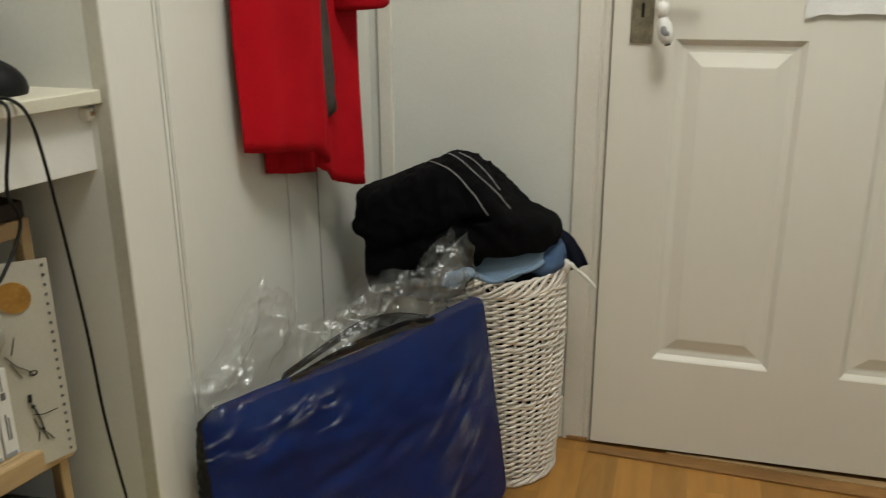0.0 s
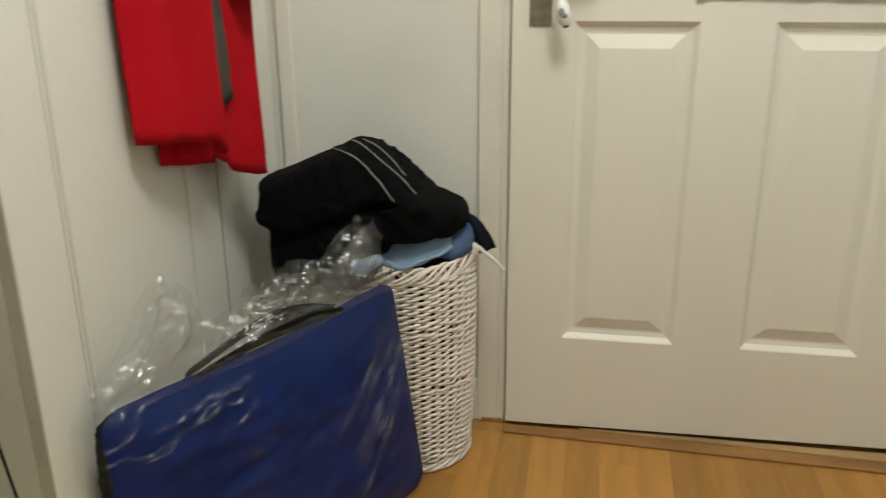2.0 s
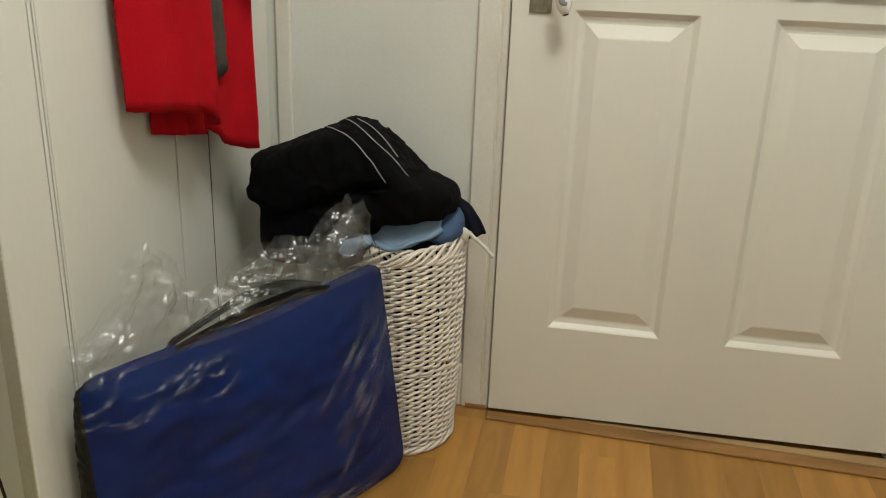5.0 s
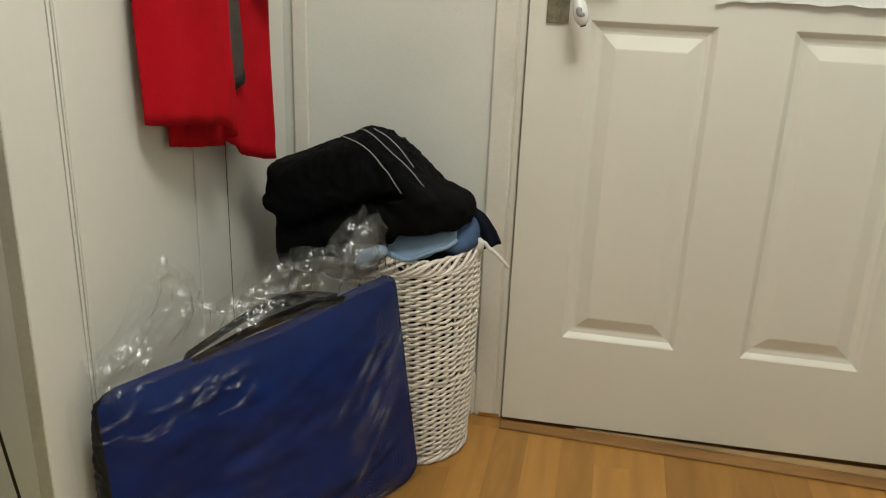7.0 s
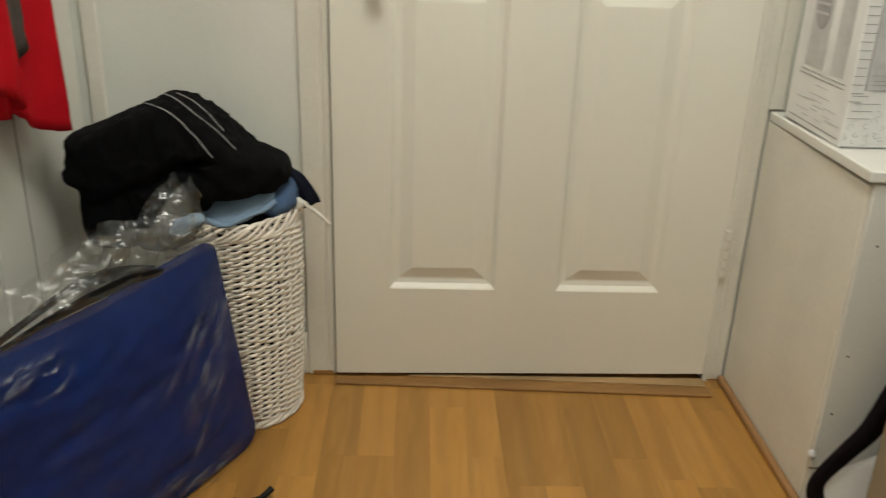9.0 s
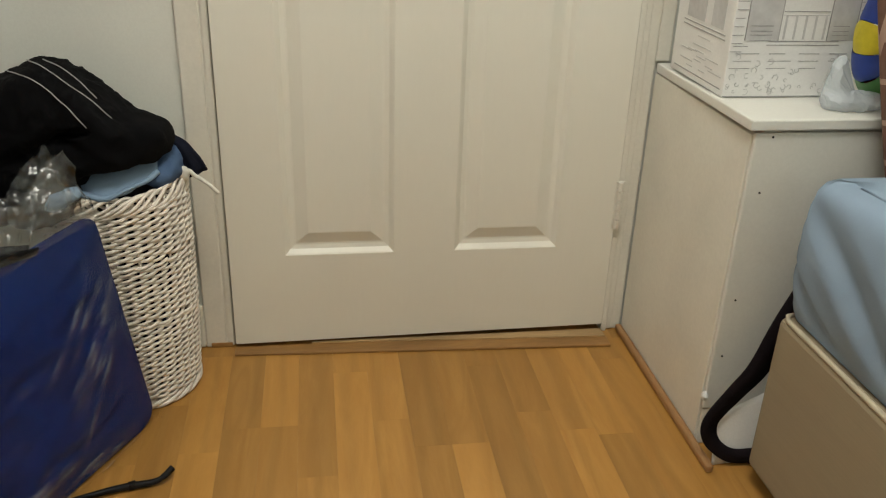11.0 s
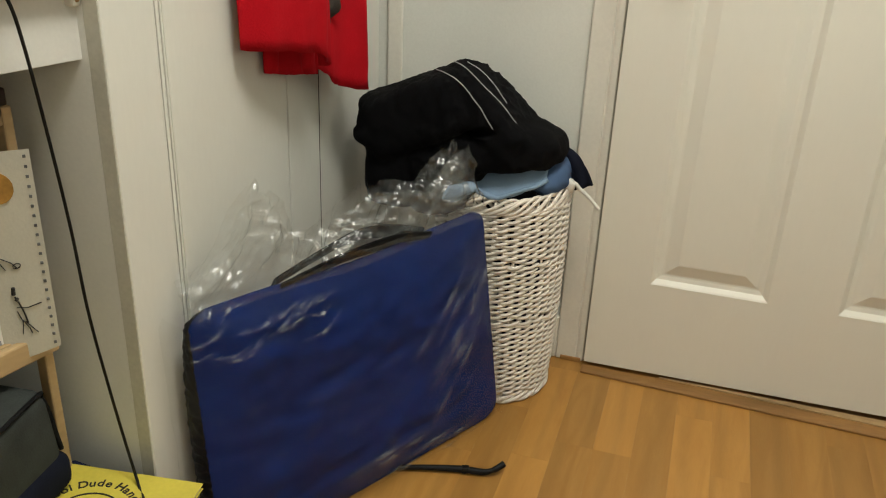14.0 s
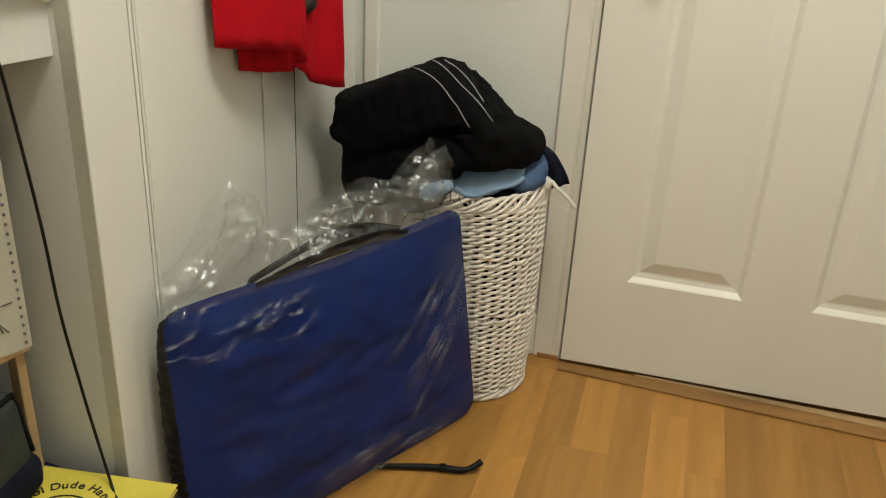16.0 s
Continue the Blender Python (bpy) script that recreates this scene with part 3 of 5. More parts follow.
for path in (
    [(-0.289, 0.613), (-0.260, 0.607), (-0.231, 0.592), (-0.201, 0.561), (-0.173, 0.524)],
    [(-0.250, 0.630), (-0.223, 0.617), (-0.193, 0.592), (-0.163, 0.567), (-0.136, 0.538)],
    [(-0.222, 0.628), (-0.200, 0.617), (-0.177, 0.597), (-0.154, 0.569)],
):
    pts = []
    for p in spline([(x, -0.19, z) for x, z in path], 8):
        out = Vector((0.146, -1.499, 0.914)) - p
        pts += surface_line(body, p, p, out.normalized(), 1)[:1]
    if len(pts) > 4:
        part("piping", tube(pts, 0.0009, 6), PIPING, body, "thin pale grey piping", True)

shirt = thing("blue_shirt", "light blue cotton shirt stuffed into the laundry basket", "clothing")


def hem(u):
    """Front edge of the shirt where it lies on the rim."""
    return Vector((-0.204 + 0.122 * u, -0.196 - 0.014 * math.sin(math.pi * u ** 0.8) + 0.034 * u ** 3, 0.420 - 0.008 * math.sin(math.pi * u ** 0.7) + 0.020 * u ** 3))


def shirt_fold(u, v):
    p = hem(u).lerp(Vector((-0.200 + 0.118 * u, -0.130, 0.462)), v)
    return p + Vector((0, -0.004, 0.012)) * math.sin(math.pi * v) + Vector((0, 0, 0.004)) * noise.noise(Vector((u * 4, v * 3, 2.0)))


part("body", thicken(sheet(36, 18, shirt_fold), 0.004), BLUECLOTH, shirt, "", True)
part("collar", tube([hem(k / 24) + Vector((0, 0, 0.003 + 0.0025 * math.sin(k * 0.5))) for k in range(25)], lambda f: 0.0045 + 0.0012 * math.sin(f * 7), 10), BLUECLOTH, shirt, "folded edge of the shirt", True)
part("sleeve", lumps((-0.222, -0.216, 0.418), [((-0.222, -0.216, 0.418), (0.034, 0.009, 0.012), 0, 2.6, -26)], 0.006, 60, 34, 0.004, 30, 5), BLUECLOTH, shirt, "sleeve hanging over the rim", True)
linen = thing("laundry_pile", "dark washing packed down inside the wicker basket", "laundry")
part("cloth", lumps((BX, BY, 0.2), [((BX, BY, 0.12), (0.093, 0.093, 0.105), 0, 4.0), ((BX, BY, 0.29), (0.097, 0.097, 0.105), 0, 4.0)], 0.008, 48, 36, 0.004, 20, 4, floor_z=0.014), NAVYCLOTH, linen, "", True)
sock = thing("denim_shirt", "mid-blue cotton top bunched at the basket rim", "clothing")
part("body", lumps((-0.085, -0.115, 0.432), [((-0.088, -0.118, 0.428), (0.034, 0.046, 0.024), 0), ((-0.074, -0.095, 0.446), (0.018, 0.036, 0.018), 0)], 0.006, 44, 26, 0.004, 34, 9), MIDBLUE, sock, "", True)
navy = thing("dark_shirt", "dark navy garment end hanging over the basket rim", "clothing")


def flap(u, v):
    p = Vector((-0.088, -0.075, 0.470)).lerp(Vector((-0.028, -0.098, 0.412)), u)
    side = Vector((0.030, 0.010, 0.012)) * (v - 0.5) * (1.1 - 0.2 * u)
    return p + side + Vector((0.004, -0.012, 0.016)) * math.sin(math.pi * u) + Vector((0, -0.004, 0)) * math.sin(v * 9 + u * 4)


part("tail", thicken(sheet(14, 8, flap), 0.004), NAVYCLOTH, navy, "", True)

# ---- blue carry case in a clear plastic bag ----
BD = Vector((-0.467, -0.884, 0)).normalized()     # along the case
BN = Vector((0.884, -0.467, 0)).normalized()      # out of its front
BP = Vector((-0.128, -0.238, 0.0))
case = thing("carry_case", "flat royal blue nylon carry case wrapped in clear plastic", "bag")
CB, CT = (-0.016, 0.552), (0.042, 0.565)           # ends of the foot and of the top edge, along the case


def case_point(s, t, off):
    """Place on the case: s along, t up (both -1 to 1, corners rounded off), off out of its middle plane."""
    k = 0.12 if t > 0 else 0.16
    a, b = abs(s), abs(t)
    if a > 1 - k and b > 1 - k:
        o = Vector((a - (1 - k), b - (1 - k))) / k
        r = max(o.x, o.y)
        o = o.normalized() * r if o.length > 0 else o
        a, b = 1 - k + o.x * k, 1 - k + o.y * k
    s, t = math.copysign(a, s), math.copysign(b, t)
    v = (t + 1) / 2
    lo, hi = CB[0] + (CT[0] - CB[0]) * v, CB[1] + (CT[1] - CB[1]) * v
    u = lo + (hi - lo) * (s + 1) / 2
    h = 0.004 + v * (0.414 - 0.010 * (s + 1) / 2 - 0.004)
    sag = 0.010 * math.exp(-((s + 0.05) / 0.5) ** 2) * v
    return BP + BD * u + Vector((0, 0, h - sag)) + BN * (off - 0.032 + 0.016 * (1 - v))


def puff(s, t):
    e = max(abs(s), abs(t))
    return 1 - e ** 4.5


def front(u, v):
    s, t = 2 * u - 1, 2 * v - 1
    q = Vector((s * 2.1 + t * 0.7, t * 2.6 - s * 0.5, 0.3))
    return case_point(s, t, 0.014 + 0.014 * puff(s, t) + puff(s, t) * (0.0060 * noise.noise(q) + 0.0036 * noise.noise(q * 3.1) + 0.0115 * (0.3 - abs(noise.noise(Vector((s * 2.2 + 5, t * 6 + s * 1.2, 2))))) + 0.0030 * noise.noise(Vector((s * 5, t * 14 + s * 4, 7)))))


part("front_panel", sheet(56, 40, front), NYLON, case, "", True)
part("back_panel", sheet(20, 16, lambda u, v: case_point(2 * u - 1, 2 * v - 1, -0.024 + 0.0355 * v ** 5 - 0.006 * puff(2 * u - 1, 2 * v - 1))), NYLON, case, "", True)


def edge_ring(k):
    """Round the outline, k from 0 to 1."""
    q = (k % 1.0) * 4
    i, f = int(q), 2 * (q - int(q)) - 1
    return [(f, -1), (1, f), (-f, 1), (-1, -f)][i]


def gusset(u, v, lo, hi, ruck):
    s, t = edge_ring(lo + (hi - lo) * u)
    deep = 0.0385 * (1 - 0.93 * max(0.0, (t + 1) / 2) ** 5)
    p = case_point(s, t, 0.0145 - v * deep)
    mid = case_point(0, 0, 0.0145 - v * deep)
    return p + (p - mid).normalized() * (0.009 * (1 - 0.85 * max(0.0, (t + 1) / 2) ** 5) * math.sin(math.pi * v) + ruck * noise.noise(Vector((u * 60 * (hi - lo) / 0.25, v * 4, 1.0))))


part("gusset", sheet(150, 10, lambda u, v: gusset(u, v, 0.215, 0.512, 0.0036)), GUSSET, case, "ruched black nylon side", True)
part("foot_gusset", sheet(50, 6, lambda u, v: gusset(u, v, 0.03, 0.215, 0.0015)), GUSSET, case, "black nylon underside", True)
part("top_edge", sheet(90, 8, lambda u, v: gusset(u, v, 0.512, 1.03, 0.0012)), NYLON, case, "", True)
for off, lean, lift in ((0.012, 0.002, 0.000), (-0.005, -0.006, 0.012)):
    knots = ((0.430, -0.006, 0.0), (0.345, 0.004, 0.6), (0.285, 0.006, 1.0), (0.225, 0.002, 0.6), (0.162, -0.013, 0.0))
    line = spline([BP + BD * u + Vector((0, 0, 0.414 - 0.010 * u / 0.55 + dz + lift * k)) + BN * (off - 0.030 + lean * k) for u, dz, k in knots], 8)
    bm = bmesh.new()
    rows = []
    for i, p in enumerate(line):
        w = (Vector((0, 0, 0.011)) + BN * 0.007) * (0.70 + 0.45 * min(1.0, 1.4 * i / len(line)))
        rows.append([bm.verts.new(p - w), bm.verts.new(p + w)])
    for r, s in zip(rows, rows[1:]):
        bm.faces.new((r[0], s[0], s[1], r[1]))
    part("handle", thicken(bm, 0.003), STRAP, case, "black webbing handle", True)

# the plastic: a film over the front and sides, and the loose crumpled mouth above
wrap = thing("plastic_bag", "crumpled clear plastic bag round the blue carry case", "plastic bag")


fold_rng = random.Random(21)
HALF_W, HALF_H = 0.275, 0.205


def crease_line(p, q, height, width, bend):
    """A crease in the film between two places on the case (both -1 to 1): ends, height, width, bow."""
    a, b = Vector((p[0] * HALF_W, p[1] * HALF_H)), Vector((q[0] * HALF_W, q[1] * HALF_H))
    return (a, b - a, height, width, bend)


CREASES = []
for k in range(15):    # steep creases that fan out from the corner by the basket
    s, t = fold_rng.uniform(-0.99, -0.75), fold_rng.uniform(-0.1, 0.92)
    ln = fold_rng.uniform(0.45, 1.25)
    CREASES.append(crease_line((s, t), (s + ln * fold_rng.uniform(0.55, 0.85), t - ln * fold_rng.uniform(0.7, 1.15)), *((0.0030, 0.0024) if k % 3 == 0 else (0.0052, fold_rng.uniform(0.005, 0.008))), fold_rng.uniform(-0.02, 0.02)))
for k in range(9):     # long low ones above the foot
    s, t = fold_rng.uniform(-0.92, -0.3), fold_rng.uniform(-0.92, -0.45)
    ln = fold_rng.uniform(0.4, 1.0)
    CREASES.append(crease_line((s, t), (s + ln, t - ln * fold_rng.uniform(0.08, 0.30)), *((0.0028, 0.0024) if k % 3 == 0 else (0.0062, fold_rng.uniform(0.005, 0.009))), fold_rng.uniform(-0.02, 0.02)))
for k in range(20):    # short sharp ones under the open mouth
    s, t = fold_rng.uniform(0.10, 0.88), fold_rng.uniform(0.74, 0.97)
    ln = fold_rng.uniform(0.10, 0.34)
    CREASES.append(crease_line((s, t), (s + ln, t - ln * fold_rng.uniform(0.10, 0.75)), fold_rng.uniform(0.0040, 0.0066), fold_rng.uniform(0.0018, 0.0034), fold_rng.uniform(-0.015, 0.015)))
for k in range(12):    # faint ones across the middle
    s, t = fold_rng.uniform(-0.6, 0.6), fold_rng.uniform(-0.5, 0.7)
    ln = fold_rng.uniform(0.3, 0.7)
    CREASES.append(crease_line((s, t), (s + ln, t - ln * fold_rng.uniform(0.1, 0.6)), 0.0022, fold_rng.uniform(0.006, 0.011), fold_rng.uniform(-0.03, 0.03)))
for k in range(8):     # short ones at the ruched side
    s, t = fold_rng.uniform(0.78, 0.92), fold_rng.uniform(-0.8, 0.6)
    CREASES.append(crease_line((s, t), (s + fold_rng.uniform(0.08, 0.2), t + fold_rng.uniform(-0.08, 0.05)), 0.0026, 0.0026, 0.004))


def crease_lift(nu, nv):
    """How far the film stands off the cloth, on a grid over the case."""
    x = np.linspace(-HALF_W, HALF_W, nu + 1)[:, None]
    y = np.linspace(-HALF_H, HALF_H, nv + 1)[None, :]
    wob = 0.0022 * np.sin(x * 41 + y * 33 + 1.0) + 0.0006 * np.sin(x * 170 - y * 210)
    total = np.zeros((nu + 1, nv + 1))
    for a, d, height, width, bend in CREASES:
        ln = d.length
        u = d / ln
        f = ((x - a.x) * u.x + (y - a.y) * u.y) / ln
        off = (y - a.y) * u.x - (x - a.x) * u.y + wob
        f1 = np.clip(f, 0.0, 1.0)
        off = off + bend * np.sin(np.pi * f1)
        taper = np.sin(np.pi * f1) ** 0.7 * (0.75 + 0.25 * np.sin(f1 * 19 + a.x * 90))
        side = np.where(off > 0, 0.5, 1.6) * width
        total = np.maximum(total, height * taper * np.exp(-(np.abs(off) / side) ** 1.3))
    return total


LIFT_U, LIFT_V = 300, 220
LIFT = crease_lift(LIFT_U, LIFT_V)


def film_place(u, v):
    s, t = 2 * u - 1, 2 * v - 1
    x, y = s * 0.25, t * 0.2
    f = 0.0020 * noise.noise(Vector((x * 9, y * 9, 3))) + 0.0007 * noise.noise(Vector(((x + y) * 40, (y - x) * 14, 5)))
    lift = float(LIFT[round(u * LIFT_U), round(v * LIFT_V)])
    return case_point(max(-1.03, min(1.03, s * 1.03)), t, 0.0220 + 0.0260 * puff(s, t) + f + lift)


front_film = part("front_film", sheet(LIFT_U, LIFT_V, film_place), FILM, wrap, "", True)
for glint_mat in (GLINT_FAINT, GLINT_MID, GLINT_BRIGHT):
    front_film.data.materials.append(glint_mat)
for p in front_film.data.polygons:     # taller creases get milkier film, which paints in their pale highlights
    high = float(LIFT.ravel()[p.vertices[0]])
    p.material_index = 3 if high > 0.0040 else 2 if high > 0.0026 else 1 if high > 0.0012 else 0


def film_side(u, v):
    p = case_point(1.0, 1 - 2 * v, 0.030 - 0.066 * u) + BD * (0.019 + 0.008 * math.sin(math.pi * u) + 0.004 * noise.noise(Vector((u * 3, v * 9, 5))))
    return p


part("side_film", sheet(10, 60, film_side), FILM, wrap, "", True)


def film_end(u, v):
    """The slack end of the bag beside the basket."""
    p = case_point(-1.0, 1 - 2 * v, 0.034 - 0.060 * u)
    return p - BD * (0.006 + 0.010 * math.sin(math.pi * u) * (1 - 0.6 * v) + 0.003 * noise.noise(Vector((u * 4, v * 12, 8))))


part("end_film", sheet(10, 60, film_end), FILM, wrap, "", True)


def mouth_height(a):
    """How far the loose mouth stands over the case, a along it from 0 (by the basket) to 1."""
    line = ((0.0, 0.022), (0.03, 0.066), (0.075, 0.118), (0.09, 0.116), (0.24, 0.066), (0.40, 0.086), (0.50, 0.074), (0.62, 0.036), (0.68, 0.040), (0.72, 0.082), (0.755, 0.112), (0.81, 0.110), (0.845, 0.060), (0.92, 0.018), (1.0, 0.002))
    for (p, h), (q, g) in zip(line, line[1:]):
        if a <= q:
            return h + (g - h) * max(0.0, a - p) / (q - p)
    return 0.002


def ridge(x, y, z):
    """Sharp folds between soft hollows, from 0 to 1."""
    return 1 - min(1.0, 2.2 * abs(noise.noise(Vector((x, y, z)))))


def mouth(seed, lean, base, tall, nu, nv, crush):
    """One side of the loose mouth of the bag: thin film crushed into long creases."""

    def place(a, v):
        h = tall * (mouth_height(a) + 0.036 * a)
        x, y = a * 0.50, v * h
        p = case_point(2 * a - 1, 0.965, base * (1 - v) + lean * v)
        hold = min(1.0, 2.4 * v)
        bend = 0.35 * noise.noise(Vector((x * 14, y * 14, seed + 4)))
        long = ridge(x * 26 + y * 14 + bend, y * 11 - x * 6 + bend, seed)
        cross = ridge(x * 20 - y * 38 - bend, y * 16 + x * 22, seed + 9)
        fine = ridge(x * 120 + y * 85 + 3 * bend, y * 40 - x * 28 + 2 * bend, seed + 17)
        push = 0.012 * noise.noise(Vector((a * 9 + v * 2, y * 16 - a * 3, seed))) + crush * (long + 0.8 * cross + 0.62 * fine - 1.0)
        p += hold * (BN * push + BD * crush * 0.5 * (cross - long))
        top = 1 + 0.10 * noise.noise(Vector((a * 17, 3.0, seed))) * min(1.0, 5 * max(0.0, a - 0.14)) + 0.05 * noise.noise(Vector((a * 60, 1.0, seed)))
        return p + Vector((0, 0, y * top + hold * crush * 0.5 * (long - 0.5)))

    part("mouth_film", sheet(nu, nv, place), CRINKLE, wrap, "crumpled mouth of the bag", True)


mouth(2, 0.012, 0.022, 1.0, 260, 50, 0.0070)
mouth(7, -0.024, -0.008, 1.02, 240, 48, 0.0078)
mouth(12, -0.004, 0.008, 0.90, 220, 42, 0.0074)

# black bar with a turned-up end, half under the case
arm = thing("coat_hanger", "black plastic coat hanger lying half under the blue case", "coat hanger")
part("arm", tube(spline([(-0.300, -0.470, 0.006), (-0.232, -0.437, 0.0075), (-0.185, -0.420, 0.008), (-0.138, -0.406, 0.0075), (-0.100, -0.400, 0.008), (-0.083, -0.392, 0.012), (-0.071, -0.380, 0.018)]), lambda s: 0.0050 + 0.0010 * (s > 0.8) - 0.0008 * math.sin(s * 9), 10), DULLBLACK, arm, "", True)
part("notch", box((-0.006, -0.0056, -0.004), (0.006, 0.0056, 0.0072), 0.002, m=pose(-0.130, -0.4045, 0.0065, 0, 0, 20)), DULLBLACK, arm)

# ---- red fleece on the wardrobe front ----
fleece = thing("fleece_jacket", "bright red fleece jacket with grey lining hanging on the wardrobe front", "clothing")
TOPZ = 1.42


def hanging(path, feet, nu=48, nv=44, gather=0.20, ripple=0.011, seed=0):
    line = spline(path, 12)
    low = spline([(i, z, 0) for i, z in enumerate(feet)], 12)

    def place(u, v):
        k = u * (len(line) - 1)
        i = min(int(k), len(line) - 2)
        p = line[i].lerp(line[i + 1], k - i)
        z0 = low[min(round(u * (len(low) - 1)), len(low) - 1)].y
        mid = Vector((-0.395, -0.40, 0))
        z = z0 + (TOPZ - z0) * v
        g = gather * max(0.0, (v - 0.35) / 0.65) ** 1.3
        q = p + (mid - p) * g
        w = ripple * (1.1 - 0.7 * v) * noise.noise(Vector((u * 5 + seed, v * 2.6, seed)))
        hem = 0.0022 * math.exp(-((z - z0 - 0.022) / 0.004) ** 2)
        return Vector((q.x + w - hem, q.y + w * 0.5, z + 0.002 * noise.noise(Vector((u * 8, seed, 2)))))

    return thicken(sheet(nu, nv, place), 0.004)


part("front", hanging([(-0.420, -0.546, 0), (-0.392, -0.520, 0), (-0.378, -0.470, 0), (-0.366, -0.425, 0), (-0.366, -0.402, 0), (-0.385, -0.392, 0)], [0.690, 0.686, 0.679, 0.668, 0.652, 0.646], seed=1), FLEECE, fleece, "", True)
part("back", hanging([(-0.432, -0.470, 0), (-0.416, -0.440, 0), (-0.408, -0.400, 0), (-0.406, -0.360, 0)], [0.645, 0.639, 0.632, 0.624], seed=4), FLEECE, fleece, "", True)
part("side_flap", hanging([(-0.408, -0.365, 0), (-0.396, -0.325, 0), (-0.380, -0.275, 0), (-0.378, -0.246, 0), (-0.404, -0.232, 0), (-0.430, -0.256, 0)], [0.634, 0.606, 0.586, 0.582, 0.592, 0.60], seed=6), FLEECE, fleece, "", True)
part("lining", hanging([(-0.380, -0.392, 0), (-0.386, -0.375, 0), (-0.388, -0.352, 0), (-0.386, -0.338, 0)], [0.690, 0.692, 0.700, 0.722], 16, 30, seed=8), LINING, fleece, "dark grey lining at the opening", True)
sleeve = tube(spline([(-0.362, -0.268, 0.866), (-0.360, -0.280, 0.95), (-0.362, -0.31, 1.10), (-0.38, -0.34, 1.30)]), lambda s: 0.046 + 0.008 * s, 20)
for v in sleeve.verts:
    v.co += Vector((0.004, 0.006, 0.008)) * noise.noise(v.co * 22)
part("sleeve", sleeve, FLEECE, fleece, "", True)
hook = thing("coat_hook", "small metal coat hook screwed to the wardrobe front", "hook")
part("hook", tube(spline([(XL - 0.001, -0.40, 1.47), (XL + 0.02, -0.40, 1.455), (XL + 0.045, -0.40, 1.42), (XL + 0.05, -0.40, 1.44)]), 0.004, 8), STEEL, hook, "", True)
part("rose", box((XL - 0.001, -0.415, 1.44), (XL + 0.004, -0.385, 1.50), 0.0015), STEEL, hook)

# ---- ornament on the door handle ----
charm = thing("handle_charm", "white glazed ceramic drop hanging from the door handle", "ornament")
part("drop", lathe([(0.004, 0.040), (0.0085, 0.036), (0.0125, 0.026), (0.0145, 0.012), (0.0135, 0.002), (0.0095, -0.007), (0.005, -0.011)], 24, pose(0.092, -0.050, 0.808, 0, -14, 0) @ Matrix.Scale(0.90, 4)), PORCELAIN, charm, "", True)
part("tip", lathe([(0.0042, -0.0105), (0.0062, -0.0115), (0.0050, -0.0135), (0.002, -0.014)], 18, pose(0.092, -0.050, 0.808, 0, -14, 0) @ Matrix.Scale(0.90, 4)), BLACKPLASTIC, charm)
part("bead", lathe([(0.003, 0.014), (0.0085, 0.010), (0.0105, 0.0), (0.0085, -0.010), (0.003, -0.014)], 20, pose(0.083, -0.050, 0.854)), PORCELAIN, charm, "", True)
for z in (0.838, 0.868, 0.880, 0.892):
    ring = [(0.083 + 0.0045 * math.cos(k * math.tau / 14), -0.050, z + 0.0065 * math.sin(k * math.tau / 14)) for k in range(14)]
    part("ring", tube(ring, 0.001, 6, closed=True), STEEL, charm, "", True)

part("painted_sprig", lumps((0.088, -0.0615, 0.822), [((0.087, -0.0600, 0.822), (0.006, 0.0028, 0.007), 0), ((0.092, -0.0610, 0.815), (0.004, 0.0024, 0.003), 0)], 0.002, 18, 12), PRINTLIGHT, charm, "grey painted sprig", True)

# sheet of paper stuck higher on the door
note = thing("paper_sheet", "white paper sheet with a torn lower edge taped to the door", "paper")


def torn(u, v):
    z0 = 0.846 + 0.005 * noise.noise(Vector((u * 9, 4, 0))) + 0.012 * math.exp(-(u / 0.06) ** 2) * -0.6
    return Vector((0.305 + 0.33 * u, -0.0045 - 0.006 * (1 - v) ** 6 * (0.4 + u), z0 + (1.10 - z0) * v))


part("sheet", thicken(sheet(30, 10, torn), 0.0006), CARD, note)

# ---- recess: shelf and what stands in it ----
def askew(deg, px, py):
    return pose(px, py, 0, 0, 0, deg) @ pose(-px, -py, 0)


SK = askew(-13, XL - 0.008, YS)
shelf = thing("wall_shelf", "chipped white melamine shelf with a front apron in the recess", "shelf")
part("board", box((RECESS + 0.004, YB + 0.9, 0.7885), (XL - 0.008, YS - 0.002, 0.8028), 0.0015, m=SK), SHELFCREAM, shelf, "chipped cream-white shelf board")
part("apron", box((XL - 0.044, YB + 0.9, 0.717), (XL - 0.026, YS - 0.004, 0.788), 0.001, m=SK), LAMINATE, shelf)
part("batten", box((XL - 0.034, YS - 0.013, 0.771), (XL - 0.019, YS - 0.001, 0.7845), 0.003), GLOSSWHITE, shelf)
bm = bmesh.new()
bmesh.ops.create_cone(bm, cap_ends=True, segments=12, radius1=0.003, radius2=0.002, depth=0.002, matrix=pose(XL - 0.0185, YS - 0.007, 0.778, 0, 90, 0))
part("screw", bm, OAKTRIM, shelf, "rusty screw head")
part("chip", box((XL - 0.010, -0.985, 0.797), (XL - 0.0077, -0.965, 0.8029), 0.0008, m=SK), PINE, shelf, "chipped edge with bare chipboard")

